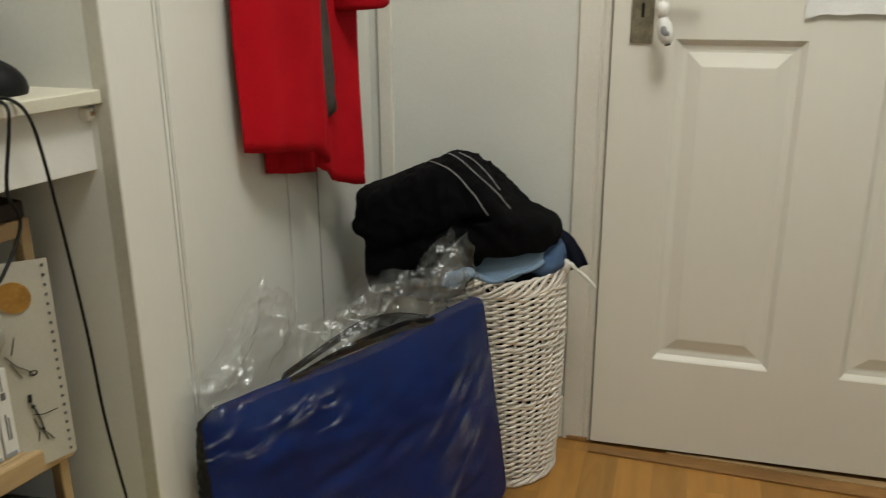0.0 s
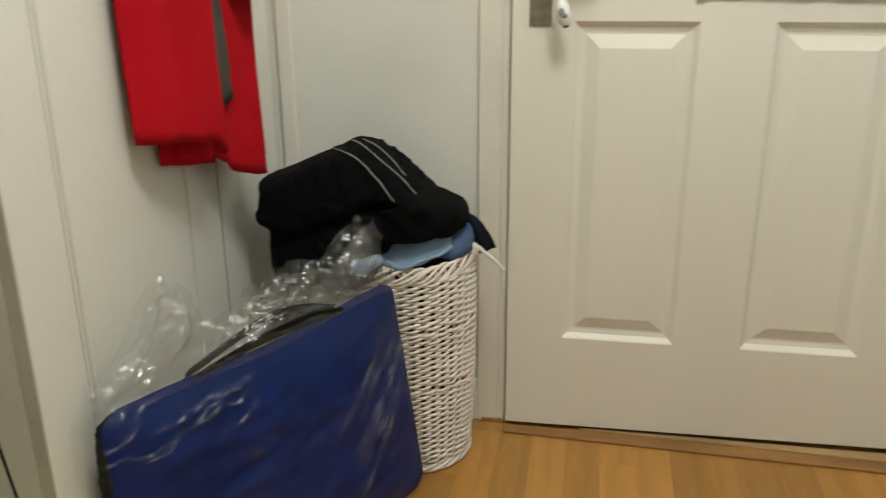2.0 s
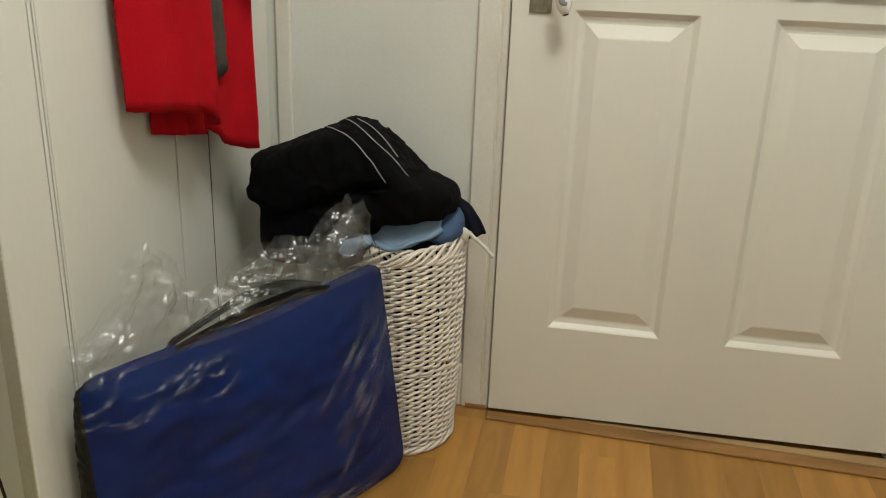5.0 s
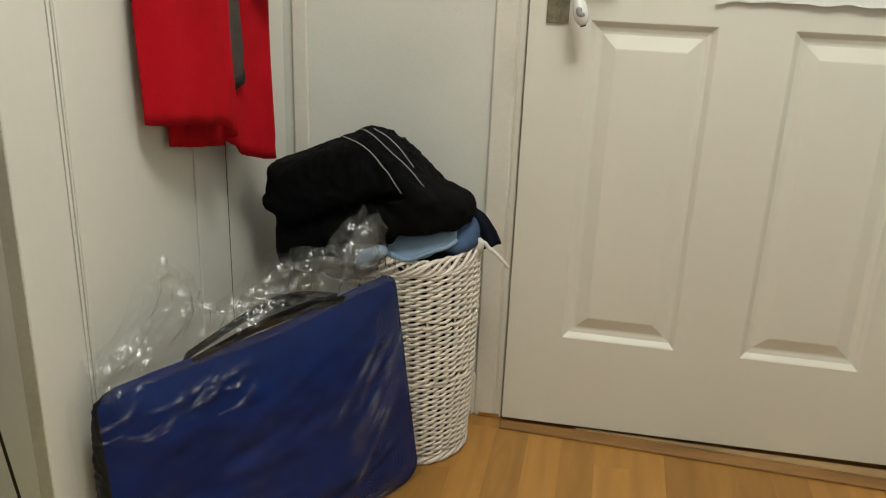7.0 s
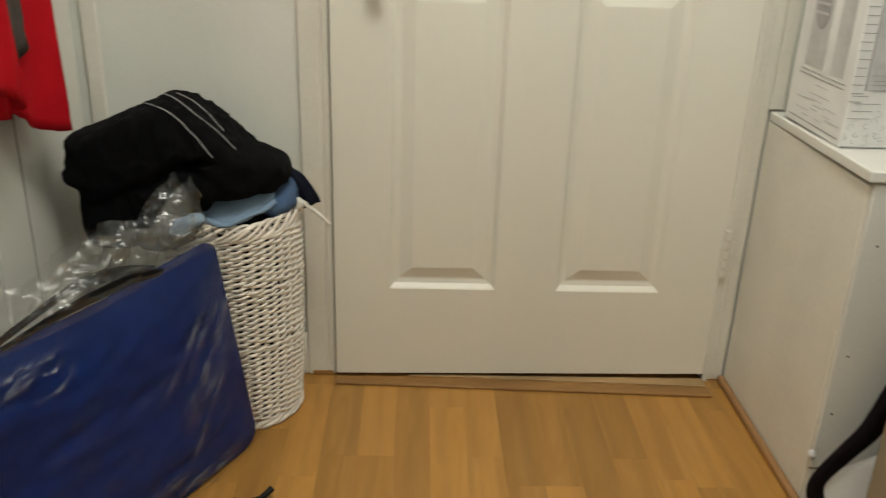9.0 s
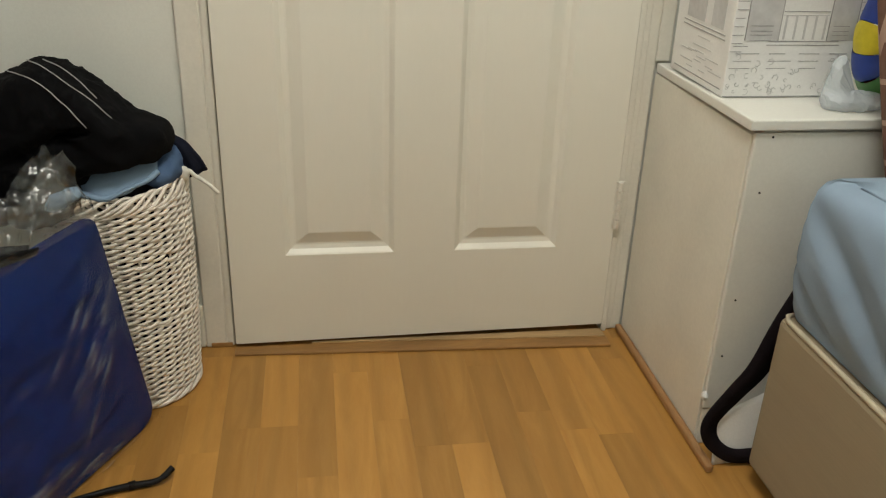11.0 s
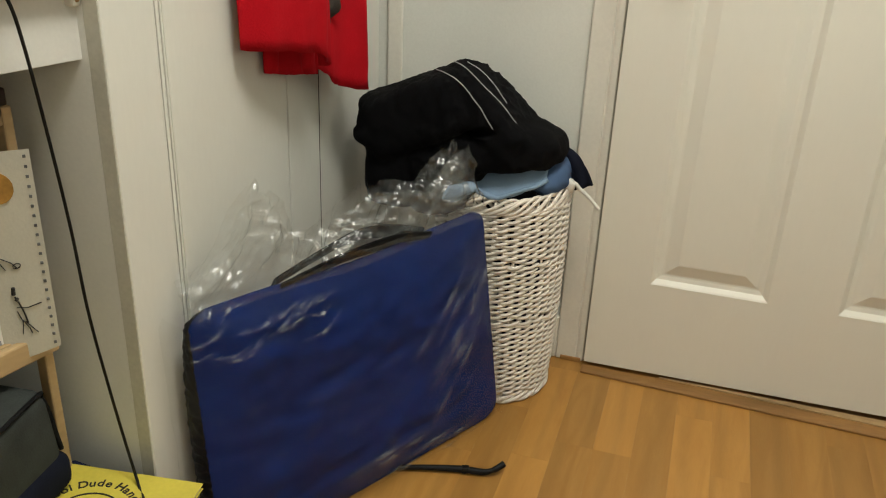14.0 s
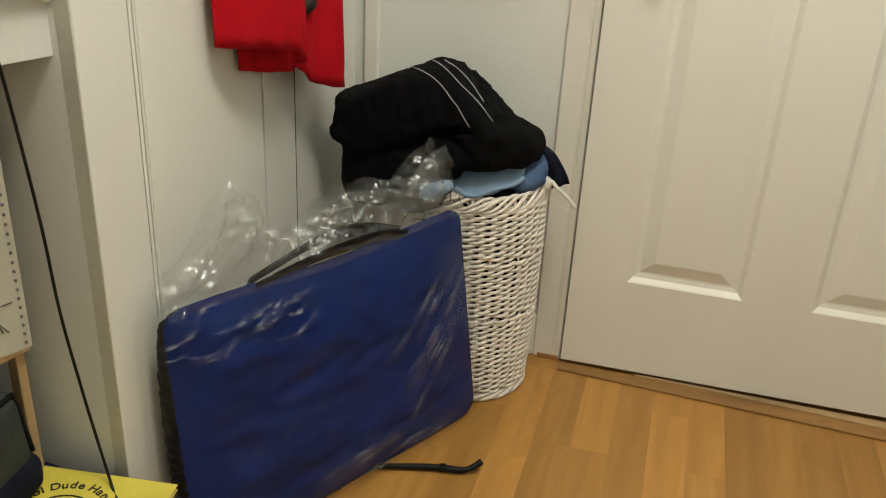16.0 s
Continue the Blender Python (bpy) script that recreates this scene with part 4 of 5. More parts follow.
mouse = thing("computer_mouse", "black plastic computer mouse upside down on the shelf", "mouse")
part("shell", lumps((-0.548, -0.862, 0.815), [((-0.552, -0.860, 0.811), (0.050, 0.034, 0.034), 38), ((-0.534, -0.846, 0.808), (0.040, 0.032, 0.027), 38)], 0.006, 48, 28, 0.0, floor_z=0.8030), DULLBLACK, mouse, "", True)
bpy.context.view_layer.update()
hit, spot, up, _ = mouse.children[0].ray_cast(Vector((-0.300, -1.110, 0.990)), (Vector((-0.526, -0.866, 0.832)) - Vector((-0.300, -1.110, 0.990))).normalized())
bm = bmesh.new()
bm.faces.new([bm.verts.new(p) for p in ((-0.006, -0.002, 0), (-0.0015, -0.004, 0), (0.006, -0.0025, 0), (0.0045, 0.002, 0), (0.001, 0.0012, 0), (-0.004, 0.0036, 0))])
bmesh.ops.transform(bm, matrix=Matrix.Translation(spot + up * 0.0006) @ up.to_track_quat("Z", "Y").to_matrix().to_4x4(), verts=bm.verts)
part("label", thicken(bm, 0.0004), CARD, mouse.children[0], "small torn white sticker")
part("slot", box((-0.014, -0.002, -0.006), (0.014, 0.002, 0.006), 0.001, m=pose(-0.548, -0.900, 0.825, 0, 0, 38)), DARKHOLE, mouse)
part("cable", tube(spline([(-0.535, -0.865, 0.808), (-0.500, -0.880, 0.8060), (-0.472, -0.880, 0.8058), (-0.461, -0.872, 0.789), (-0.460, -0.862, 0.745), (-0.460, -0.849, 0.650), (-0.460, -0.838, 0.550), (-0.458, -0.833, 0.450), (-0.456, -0.821, 0.350), (-0.450, -0.814, 0.270), (-0.432, -0.822, 0.2155), (-0.405, -0.850, 0.2140), (-0.39, -0.90, 0.2140)]), 0.0018, 8), CABLE, mouse, "black cable", True)
lead = thing("loose_cable", "black cable hanging over the shelf edge", "cable")
part("cable", tube(spline([(-0.560, -0.930, 0.8052), (-0.510, -0.892, 0.8052), (-0.480, -0.889, 0.8056), (-0.464, -0.893, 0.800), (-0.461, -0.899, 0.780), (-0.461, -0.913, 0.727), (-0.461, -0.904, 0.692), (-0.462, -0.935, 0.651), (-0.462, -0.958, 0.642), (-0.462, -0.984, 0.646), (-0.464, -1.013, 0.631), (-0.480, -1.030, 0.612), (-0.510, -1.045, 0.600)]), 0.0018, 8), CABLE, lead, "", True)
pouch = thing("camera_pouch", "open black zip pouch on the shelf", "pouch")
part("body", lumps((-0.640, -0.846, 0.850), [((-0.640, -0.848, 0.840), (0.045, 0.045, 0.045), 30), ((-0.640, -0.844, 0.870), (0.045, 0.045, 0.026), 30)], 0.008, 44, 26, 0.003, 26, floor_z=0.8030), BLACKPLASTIC, pouch, "", True)
part("zip", tube([(-0.640 + 0.046 * math.cos(k * math.tau / 30), -0.844 + 0.046 * math.sin(k * math.tau / 30), 0.889 + 0.006 * math.sin(k * math.tau / 15)) for k in range(30)], 0.003, 6, closed=True), STRAP, pouch, "", True)
part("strap_coil", lumps((-0.560, -0.922, 0.815), [((-0.560, -0.920, 0.812), (0.034, 0.040, 0.012), 0), ((-0.580, -0.935, 0.820), (0.030, 0.030, 0.018), 0)], 0.005, 48, 24, 0.004, 40, 3, floor_z=0.8032), NAVYCLOTH, pouch, "coiled black strap", True)
for k, (dy, dz) in enumerate(((0.0, 0.0), (0.016, 0.012), (-0.014, 0.018))):
    part("strap_loop", tube(spline([(-0.610, -0.880 + dy, 0.835 + dz), (-0.570, -0.888 + dy, 0.840 + dz * 0.6), (-0.535, -0.908 + dy, 0.824 + dz * 0.4), (-0.520, -0.935 + dy, 0.812), (-0.535, -0.965 + dy, 0.810)]), 0.0032, 8), STRAP, pouch, "", True)
part("buckle", box((-0.010, -0.0015, -0.007), (0.010, 0.0015, 0.007), 0.001, m=pose(-0.528, -0.938, 0.826, -20, 0, 40)), PRINTGREY, pouch, "small grey buckle")
part("zip_pull", box((-0.004, -0.0015, -0.011), (0.004, 0.0015, 0.011), 0.001, m=pose(-0.598, -0.860, 0.884, 10, 0, 30)), STEEL, pouch)
part("strap", tube(spline([(-0.625, -0.885, 0.815), (-0.60, -0.915, 0.812), (-0.560, -0.925, 0.811), (-0.53, -0.945, 0.811), (-0.56, -0.99, 0.811)]), 0.004, 8), STRAP, pouch, "", True)

# pine rack with game cases
RX = -0.530
RK = askew(-12, RX, YS - 0.04)
rack = thing("pine_rack", "small open pine storage rack standing in the recess", "rack")
for y in (YS - 0.046, -1.32):
    part("post", box((RX - 0.018, y - 0.006, 0.0), (RX, y + 0.006, 0.671), 0.002, m=RK), PINE, rack)
    part("post", box((RX - 0.30, y, 0.0), (RX - 0.284, y + 0.020, 0.655), 0.002, m=RK), PINE, rack)
part("top_rail", box((RX - 0.014, -1.299, 0.652), (RX + 0.001, YS - 0.0525, 0.6705), 0.002, m=RK), PINE, rack)
part("back_rail", box((RX - 0.299, -1.299, 0.622), (RX - 0.285, YS - 0.0245, 0.650), 0.002, m=RK), PINE, rack)
part("shelf", box((RX - 0.300, -1.299, 0.381), (RX, YS - 0.0525, 0.412), 0.002, m=RK), PINE, rack, "pale pine shelf")
part("shelf_lip", box((RX + 0.0004, -1.299, 0.383), (RX + 0.011, YS - 0.0380, 0.4118), 0.003, m=RK), PINE, rack, "pale pine front edge")
part("shelf", box((RX - 0.300, -1.299, 0.035), (RX - 0.020, YS - 0.0255, 0.053), 0.003, m=RK), PINE, rack)
part("top_board", box((RX - 0.299, -1.32, 0.6715), (RX - 0.001, YS - 0.043, 0.690), 0.002, m=RK), DARKBOARD, rack, "dark stained board")
# added panel: hides the lit back wall, its dark colour stands for shade
part("back_panel", box((RX - 0.318, -1.320, 0.02), (RX - 0.302, YS - 0.026, 0.770), 0.002, m=RK), DARKBOARD, rack, "added dark panel standing in for shade behind the rack")


def game_case(y, w, h, dark, bars):
    ob = thing("game_case", "white plastic game case standing upright on the pine shelf" if not dark else "dark grey game case standing upright on the pine shelf", "game case", "game cases", "", RK @ Vector((RX - 0.004, y, 0.4125)))
    ob.rotation_euler = (0, 0, radians(-12))
    shell = part("shell", box((-0.118, -w / 2, 0.0), (0.0, w / 2, h), 0.0012), CASEGREY if dark else CASEWHITE, ob)
    if not dark:
        part("foot_corner", box((-0.02, -w / 2 + 0.001, 0.0005), (0.0006, w / 2 - 0.003, 0.006), 0.0004), PRINTLIGHT, ob)
        part("logo_bar", box((-0.001, -0.0026, h * 0.66), (0.0007, 0.0026, h * 0.74), 0.0002), PRINTGREY, shell)
        part("maker_bar", box((-0.001, -0.0006, h * 0.76), (0.0007, 0.0006, h * 0.94), 0.0002), PRINTGREY, shell)
    for k in range(bars):
        off = (k - (bars - 1) / 2) * 0.0030
        part("title_bar", box((-0.001, off - 0.0007, h * 0.20), (0.0008, off + 0.0007, h * (0.50 - 0.05 * k)), 0.0002), PRINTGREY if bars < 3 else PRINTBLACK, shell)
    if dark:
        part("cover_panel", box((-0.001, -w / 2 + 0.002, h * 0.08), (0.0008, w / 2 - 0.002, h * 0.2), 0.0002), PRINTLIGHT, shell)
    return ob


y = -0.853
for w, h, dark, bars in ((0.0165, 0.104, False, 1), (0.0165, 0.104, False, 2), (0.0165, 0.104, False, 1), (0.019, 0.104, False, 3), (0.017, 0.104, True, 0), (0.0165, 0.104, False, 1), (0.0165, 0.104, False, 2), (0.0165, 0.104, False, 1), (0.0165, 0.104, False, 2), (0.0165, 0.104, False, 1)):
    game_case(y - w / 2, w, h, dark, bars)
    y -= w + 0.0022

# drawing torn from a spiral pad, propped at the rack's end
drawing = thing("drawing_page", "spiral-pad page with a painted ochre sun and ink drawing", "drawing")


def page(u, v):
    deep = 1.0 - u
    z = 0.413 + 0.236 * v - 0.022 * u
    return Vector((-0.500 - 0.066 * deep + 0.002 * math.sin(u * 2.4), -0.837 - 0.044 * deep, 0.91 - (0.91 - z) * (0.975 + 0.094 * deep)))


leafage = part("page", thicken(sheet(10, 10, page), 0.0008), PAPER, drawing)
for k in range(21):
    v = 0.03 + 0.94 * k / 20
    p = page(0.93, v)
    part("punch_hole", box((-0.0006, -0.0015, -0.0016), (0.0012, 0.0015, 0.0016), 0.0003, m=pose(*p, 0, 0, -56)), PRINTGREY, leafage)


def ink(points, r=0.0006):
    part("ink_line", tube([page(a, b) + Vector((0.0008, -0.0012, 0)) for a, b in points], r, 5), PRINTBLACK, leafage)


c = page(0.52, 0.84)
bm = bmesh.new()
bmesh.ops.create_cone(bm, cap_ends=True, segments=24, radius1=0.0175, radius2=0.0175, depth=0.0016, matrix=pose(c.x, c.y, c.z, 0, 90, -56) @ pose(0, 0, 0.0008))
part("sun", bm, OCHRE, leafage, "ochre painted sun")
def shifted(points, du, dv):
    return [(a + du, b + dv) for a, b in points]


ink(shifted([(0.35, 0.42), (0.48, 0.36), (0.60, 0.33), (0.66, 0.30)], -0.05, 0.16))
ink(shifted([(0.44, 0.42), (0.50, 0.50)], -0.05, 0.16))
ink(shifted([(0.40, 0.38), (0.52, 0.30)], -0.05, 0.16))
ink(shifted([(0.66 + 0.05 * math.cos(k * 0.7), 0.31 + 0.012 * math.sin(k * 0.7)) for k in range(10)], -0.05, 0.16))
ink(shifted([(0.58, 0.225), (0.62, 0.19), (0.66, 0.14), (0.69, 0.08)], -0.06, 0.10), 0.0009)
ink(shifted([(0.58, 0.17), (0.72, 0.155), (0.90, 0.16)], -0.06, 0.10))
ink(shifted([(0.58, 0.15), (0.63, 0.09), (0.60, 0.03)], -0.06, 0.10))
ink(shifted([(0.63, 0.10), (0.70, 0.05), (0.72, 0.02)], -0.06, 0.10))
ink(shifted([(0.66, 0.09), (0.77, 0.03), (0.80, 0.015)], -0.06, 0.10))
ink(shifted([(0.57, 0.235), (0.58, 0.27)], -0.06, 0.10), 0.0022)
ink(shifted([(0.59, 0.215), (0.61, 0.205)], -0.06, 0.10), 0.0024)

hat = thing("white_cloth_bag", "crumpled white cotton bag lying on the game cases", "bag")
part("body", lumps((-0.566, -0.908, 0.580), [((-0.566, -0.912, 0.562), (0.036, 0.042, 0.042), 0, 3.2)], 0.010, 72, 44, 0.007, 18, 2, floor_z=0.5172), WHITECLOTH, hat, "", True)
# upper fold of the same bag, coloured darker to paint in its shade
part("dark_fold", lumps((-0.560, -0.952, 0.612), [((-0.562, -0.955, 0.612), (0.030, 0.042, 0.028), 0, 2.5), ((-0.548, -0.975, 0.590), (0.022, 0.030, 0.030), 0, 2.5)], 0.006, 44, 28, 0.005, 26, 4), SHADEDCLOTH, hat, "mauve-white folded part with shade put into its colour", True)
part("blue_fold", lumps((-0.580, -0.884, 0.612), [((-0.580, -0.884, 0.612), (0.018, 0.022, 0.026), 0, 2.4)], 0.006, 36, 22, 0.004, 30), NAVYBAG, hat, "dark blue folded end", True)
part("blue_trim", tube(spline([(-0.566, -0.914, 0.640), (-0.552, -0.906, 0.630), (-0.542, -0.896, 0.614), (-0.538, -0.886, 0.597), (-0.541, -0.878, 0.582)]), lambda s: 0.0090 - 0.002 * s, 10), MIDBLUE, hat, "blue edging", True)
navybag = thing("navy_bag", "navy canvas shoulder bag with black clip in the recess", "bag", "", "", (0, -0.024, 0.030))
part("body", lumps((-0.510, -1.005, 0.575), [((-0.510, -1.000, 0.560), (0.026, 0.052, 0.036), 0), ((-0.515, -1.006, 0.586), (0.026, 0.050, 0.030), 0)], 0.010, 48, 30, 0.004, 18, 6), NAVYBAG, navybag, "", True)
loop = spline([(-0.505, -1.030, 0.465), (-0.505, -0.995, 0.478), (-0.505, -0.965, 0.468), (-0.505, -0.945, 0.430), (-0.508, -0.943, 0.390), (-0.515, -0.955, 0.350)], 8)
bm = bmesh.new()
rows = [[bm.verts.new(p + Vector((0.002, -0.016, -0.010 + 0.02 * (i / len(loop))))), bm.verts.new(p + Vector((-0.002, 0.016, 0.010 - 0.02 * (i / len(loop)))))] for i, p in enumerate(loop)]
for r, s in zip(rows, rows[1:]):
    bm.faces.new((r[0], s[0], s[1], r[1]))
part("strap", thicken(bm, 0.003), NAVYBAG, navybag, "wide navy strap", True)
part("strap_lower", lumps((-0.510, -1.03, 0.38), [((-0.510, -1.035, 0.37), (0.024, 0.075, 0.034), 0), ((-0.512, -1.03, 0.41), (0.020, 0.06, 0.04), 0)], 0.01, 40, 24, 0.003, 20), NAVYBAG, navybag, "", True)
ring = [(-0.500, -0.950 + 0.010 * math.cos(k * math.tau / 18), 0.565 + 0.014 * math.sin(k * math.tau / 18)) for k in range(18)]
part("clip_ring", tube(ring, 0.002, 6, closed=True), BLACKPLASTIC, navybag, "black clip ring", True)
part("clip", tube(spline([(-0.500, -0.955, 0.552), (-0.502, -0.962, 0.52), (-0.504, -0.968, 0.49)]), 0.005, 8), BLACKPLASTIC, navybag, "", True)

# zipped case, yellow book and the boxes they lie on
store = thing("storage_box", "navy storage box on the recess floor under the books", "box")
part("body", box((-0.84, -1.34, 0.055), (-0.585, -0.83, 0.16), 0.004), NAVYBAG, store)
folder = thing("navy_folder_stack", "stack of navy folders standing in front of the recess", "folders")
for k, (dx, tw) in enumerate(((0.0, 1), (0.004, -1), (-0.003, 2), (0.006, 0), (0.010, -5))):
    part("folder", box((-0.19, -0.31, 0.0), (0.0, 0.0, 0.0405), 0.003, m=pose(-0.355 + dx - 0.012, -0.815, 0.0002 + k * 0.0408, 0, 0, tw)), NAVYBAG, folder)
book = thing("yellow_book", "yellow card-covered book lying on navy folders", "book", "", "", (-0.362, -0.792, 0.2045))
book.rotation_euler = (0, 0, radians(8))
part("cover", box((-0.205, -0.292, 0.0), (0.0, 0.0, 0.0012)), YELLOW, book)
part("pages", box((-0.203, -0.289, 0.0013), (-0.002, -0.002, 0.0068), 0.0002), PAGES, book, "white page edges")
lid = part("cover", box((-0.206, -0.292, 0.0069), (0.0005, 0.0005, 0.0082), 0.0004), YELLOW, book)


def glyph(ch, m, size, parent, mat):
    cu = bpy.data.curves.new("letter", "FONT")
    cu.body, cu.size, cu.extrude, cu.align_x, cu.offset = ch, size, 0.0003, "CENTER", 0.00025
    tmp = new("letter", cu)
    bpy.context.view_layer.update()
    me = bpy.data.meshes.new_from_object(tmp)
    bpy.data.objects.remove(tmp)
    me.materials.clear()
    me.materials.append(mat)
    ob = new("letter", me)
    ob.parent = parent
    ob.matrix_basis = m
    return ob


word = "ool Dude Hand"
widths = {"l": 0.5, " ": 0.55, "D": 1.15, "H": 1.15, "d": 1.0}
turn = 155.5
for ch in word:
    step = widths.get(ch, 0.95) * 10.0
    a = radians(turn - step / 2)
    turn -= step
    if ch != " ":
        glyph(ch, pose(-0.108 + 0.054 * math.cos(a), -0.0845 + 0.054 * math.sin(a), 0.0086, 0, 0, math.degrees(a) - 90), 0.0172, lid, PRINTBLACK)
arc = [(-0.108 + 0.041 * math.cos(radians(a)), -0.0845 + 0.041 * math.sin(radians(a)), 0.0086) for a in range(40, 141, 5)]
part("drawn_arc", tube(arc, 0.0011, 6), PRINTBLACK, lid)
zipcase = thing("zip_case", "grey marl fabric case with black edging lying on the book", "case", "", "", (-0.505, -0.842, 0.2135))
zipcase.rotation_euler = (0, 0, radians(6))
bm = box((-0.200, -0.300, 0.022), (-0.006, -0.004, 0.134), 0.018, 4)
for v in bm.verts:
    low = 1 - (v.co.z - 0.022) / 0.112
    if v.co.y > -0.1:
        v.co.y += 0.006 * low - 0.008 * (1 - low)
    v.co.z += 0.010 * (v.co.y + 0.3) / 0.3 * (1 - low)
top = part("top", bm, GREYFELT, zipcase, "", True)
part("base", box((-0.204, -0.304, 0.0), (0.002, 0.002, 0.050), 0.016, 4), NAVYCLOTH, zipcase, "black lower half", True)
edge = [(-0.008, -0.290, 0.130), (-0.006, -0.15, 0.136), (-0.010, -0.032, 0.139), (-0.012, -0.020, 0.132), (-0.011, -0.013, 0.110), (-0.010, -0.009, 0.080), (-0.008, -0.006, 0.052)]
part("edging", tube(spline(edge, 8), 0.0028, 8), STRAP, top, "black edging", True)

# ---- right side: boxed-in cupboard ----
CX, CF, CTZ = 0.810, -0.380, 0.568
cupboard = thing("low_cupboard", "low white painted cupboard beside the door", "cupboard")
part("side", box((CX, CF + 0.001, 0.0), (CX + 0.016, WY - 0.016, CTZ - 0.009), 0.002), GLOSSWHITE, cupboard)
part("front", box((CX + 0.002, CF - 0.008, 0.075), (CX + 0.52, CF, CTZ - 0.004), 0.0025), LAMINATE, cupboard, "white door panel")
part("plinth", box((CX + 0.004, CF - 0.006, 0.0), (CX + 0.52, CF + 0.0005, 0.072), 0.002), GLOSSWHITE, cupboard)
bm = box((CX - 0.010, CF - 0.014, CTZ + 0.0005), (CX + 0.54, WY - 0.018, CTZ + 0.0175), 0.0025)
for v in bm.verts:
    if v.co.y > -0.1:
        v.co.z -= 0.008
        v.co.x += 0.010 * (v.co.x < CX + 0.1)
part("top", bm, LAMINATE, cupboard, "white top board")
part("end", box((CX + 0.50, CF + 0.001, 0.0), (CX + 0.516, WY - 0.018, CTZ - 0.009), 0.002), LAMINATE, cupboard)
part("front_rail", box((CX + 0.018, CF + 0.001, CTZ - 0.05), (CX + 0.498, CF + 0.018, CTZ - 0.0005), 0.001), LAMINATE, cupboard)
for x, z in ((0.030, 0.558), (0.026, 0.470), (0.022, 0.285), (0.018, 0.180)):
    bm = bmesh.new()
    bmesh.ops.create_cone(bm, cap_ends=True, segments=10, radius1=0.0016, radius2=0.0016, depth=0.002, matrix=pose(CX + x, CF - 0.0085, z, 90))
    part("pin_hole", bm, DARKHOLE, cupboard)
bm = box((CX - 0.014, CF - 0.085, 0.0), (CX - 0.0005, WY - 0.017, 0.016), 0.005, 3)
structure("trim_floor_bead", bm, OAKTRIM_Y, "oak-look bead along the cupboard foot", "floor trim")
part("foot_filler", lumps((CX + 0.003, CF - 0.008, 0.10), [((CX + 0.003, CF - 0.006, 0.10), (0.006, 0.005, 0.010), 0)], 0.003, 16, 10, 0.001, 90), CARD, cupboard, "lump of white filler")

# play house of printed card on the cupboard
HX, HY, HZ, HW, HD = 0.812, -0.262, CTZ + 0.0155, 0.215, 0.212
house = thing("card_house", "white cardboard house box printed with shutters and bricks", "box")
house_body = part("body", box((HX, HY, HZ), (HX + HW, HY + HD, HZ + 0.34), 0.002), CARD, house)


def print_front(x0, x1, z0, z1, mat, lift=0.0006):
    part("print", box((HX + x0, HY - lift, HZ + z0), (HX + x1, HY + 0.001, HZ + z1)), mat, house_body)


def print_side(y0, y1, z0, z1, mat, lift=0.0006):
    part("print", box((HX - lift, HY + y0, HZ + z0), (HX + 0.001, HY + y1, HZ + z1)), mat, house_body)


for x0, x1 in ((0.022, 0.078), (0.158, 0.205)):
    print_front(x0, x1, 0.090, 0.30, HOUSELIGHT)
    for a in (x0, x1 - 0.0012):
        print_front(a, a + 0.0012, 0.090, 0.30, HOUSEGREY, 0.0012)
    for z in (0.090, 0.098, 0.104, 0.112):
        print_front(x0 + 0.008, x1 - 0.012, z, z + 0.0012, HOUSEGREY, 0.0012)
    mid = (x0 + x1) / 2 - 0.006
    heart = [(HX + mid + 0.0065 * math.cos(k * math.tau / 16), HY - 0.001, HZ + 0.165 + 0.006 * math.sin(k * math.tau / 16) * (1.0 if k < 8 else 1.3)) for k in range(16)]
    bm = bmesh.new()
    bm.faces.new([bm.verts.new(p) for p in heart])
    part("print", thicken(bm, 0.0006), CARD, house_body)
    print_front(mid - 0.007, mid + 0.007, 0.1705, 0.172, HOUSEGREY, 0.002)
print_front(0.080, 0.156, 0.134, 0.1352, HOUSEGREY)
print_front(0.080, 0.156, 0.1285, 0.1295, HOUSELIGHT)
print_front(0.062, 0.180, 0.0885, 0.0898, HOUSEGREY)
print_front(0.060, 0.182, 0.0825, 0.0838, HOUSEGREY)
for k in range(5):
    print_front(0.084 + 0.0165 * k, 0.0875 + 0.0165 * k, 0.092, 0.128, HOUSELIGHT)
hr = random.Random(7)
for k in range(14):
    z = 0.072 + k * 0.0128
    for lo, hi in ((0.001, 0.021), (0.206, 0.214)):
        print_front(lo + hr.uniform(0, 0.002), hi - hr.uniform(0, 0.004), z, z + 0.0012, HOUSEGREY)
for k in range(13):
    a = 0.004 + 0.055 * (k % 4) + hr.uniform(0, 0.010)
    z = 0.046 + 0.0115 * (k // 4)
    print_front(a, min(0.212, a + hr.uniform(0.022, 0.040)), z, z + 0.0011, HOUSEGREY)
for k in range(46):
    x, z = 0.006 + hr.uniform(0, 0.20), 0.008 + hr.uniform(0, 0.045) * (1 - 0.4 * math.sin(k))
    r = hr.uniform(0.002, 0.005)
    part("print", tube([(HX + x + r * math.cos(q * 1.1 + k), HY - 0.0006, HZ + z + r * math.sin(q * 1.1 + k)) for q in range(5)], 0.0005, 4), HOUSELIGHT, house_body)
print_front(0.002, 0.212, 0.001, 0.0025, HOUSEGREY)
print_side(0.03, 0.075, 0.10, 0.30, HOUSELIGHT)
print_side(0.10, 0.17, 0.10, 0.30, HOUSELIGHT)
for z in (0.085, 0.092):
    print_side(0.02, 0.18, z, z + 0.002, HOUSEGREY)
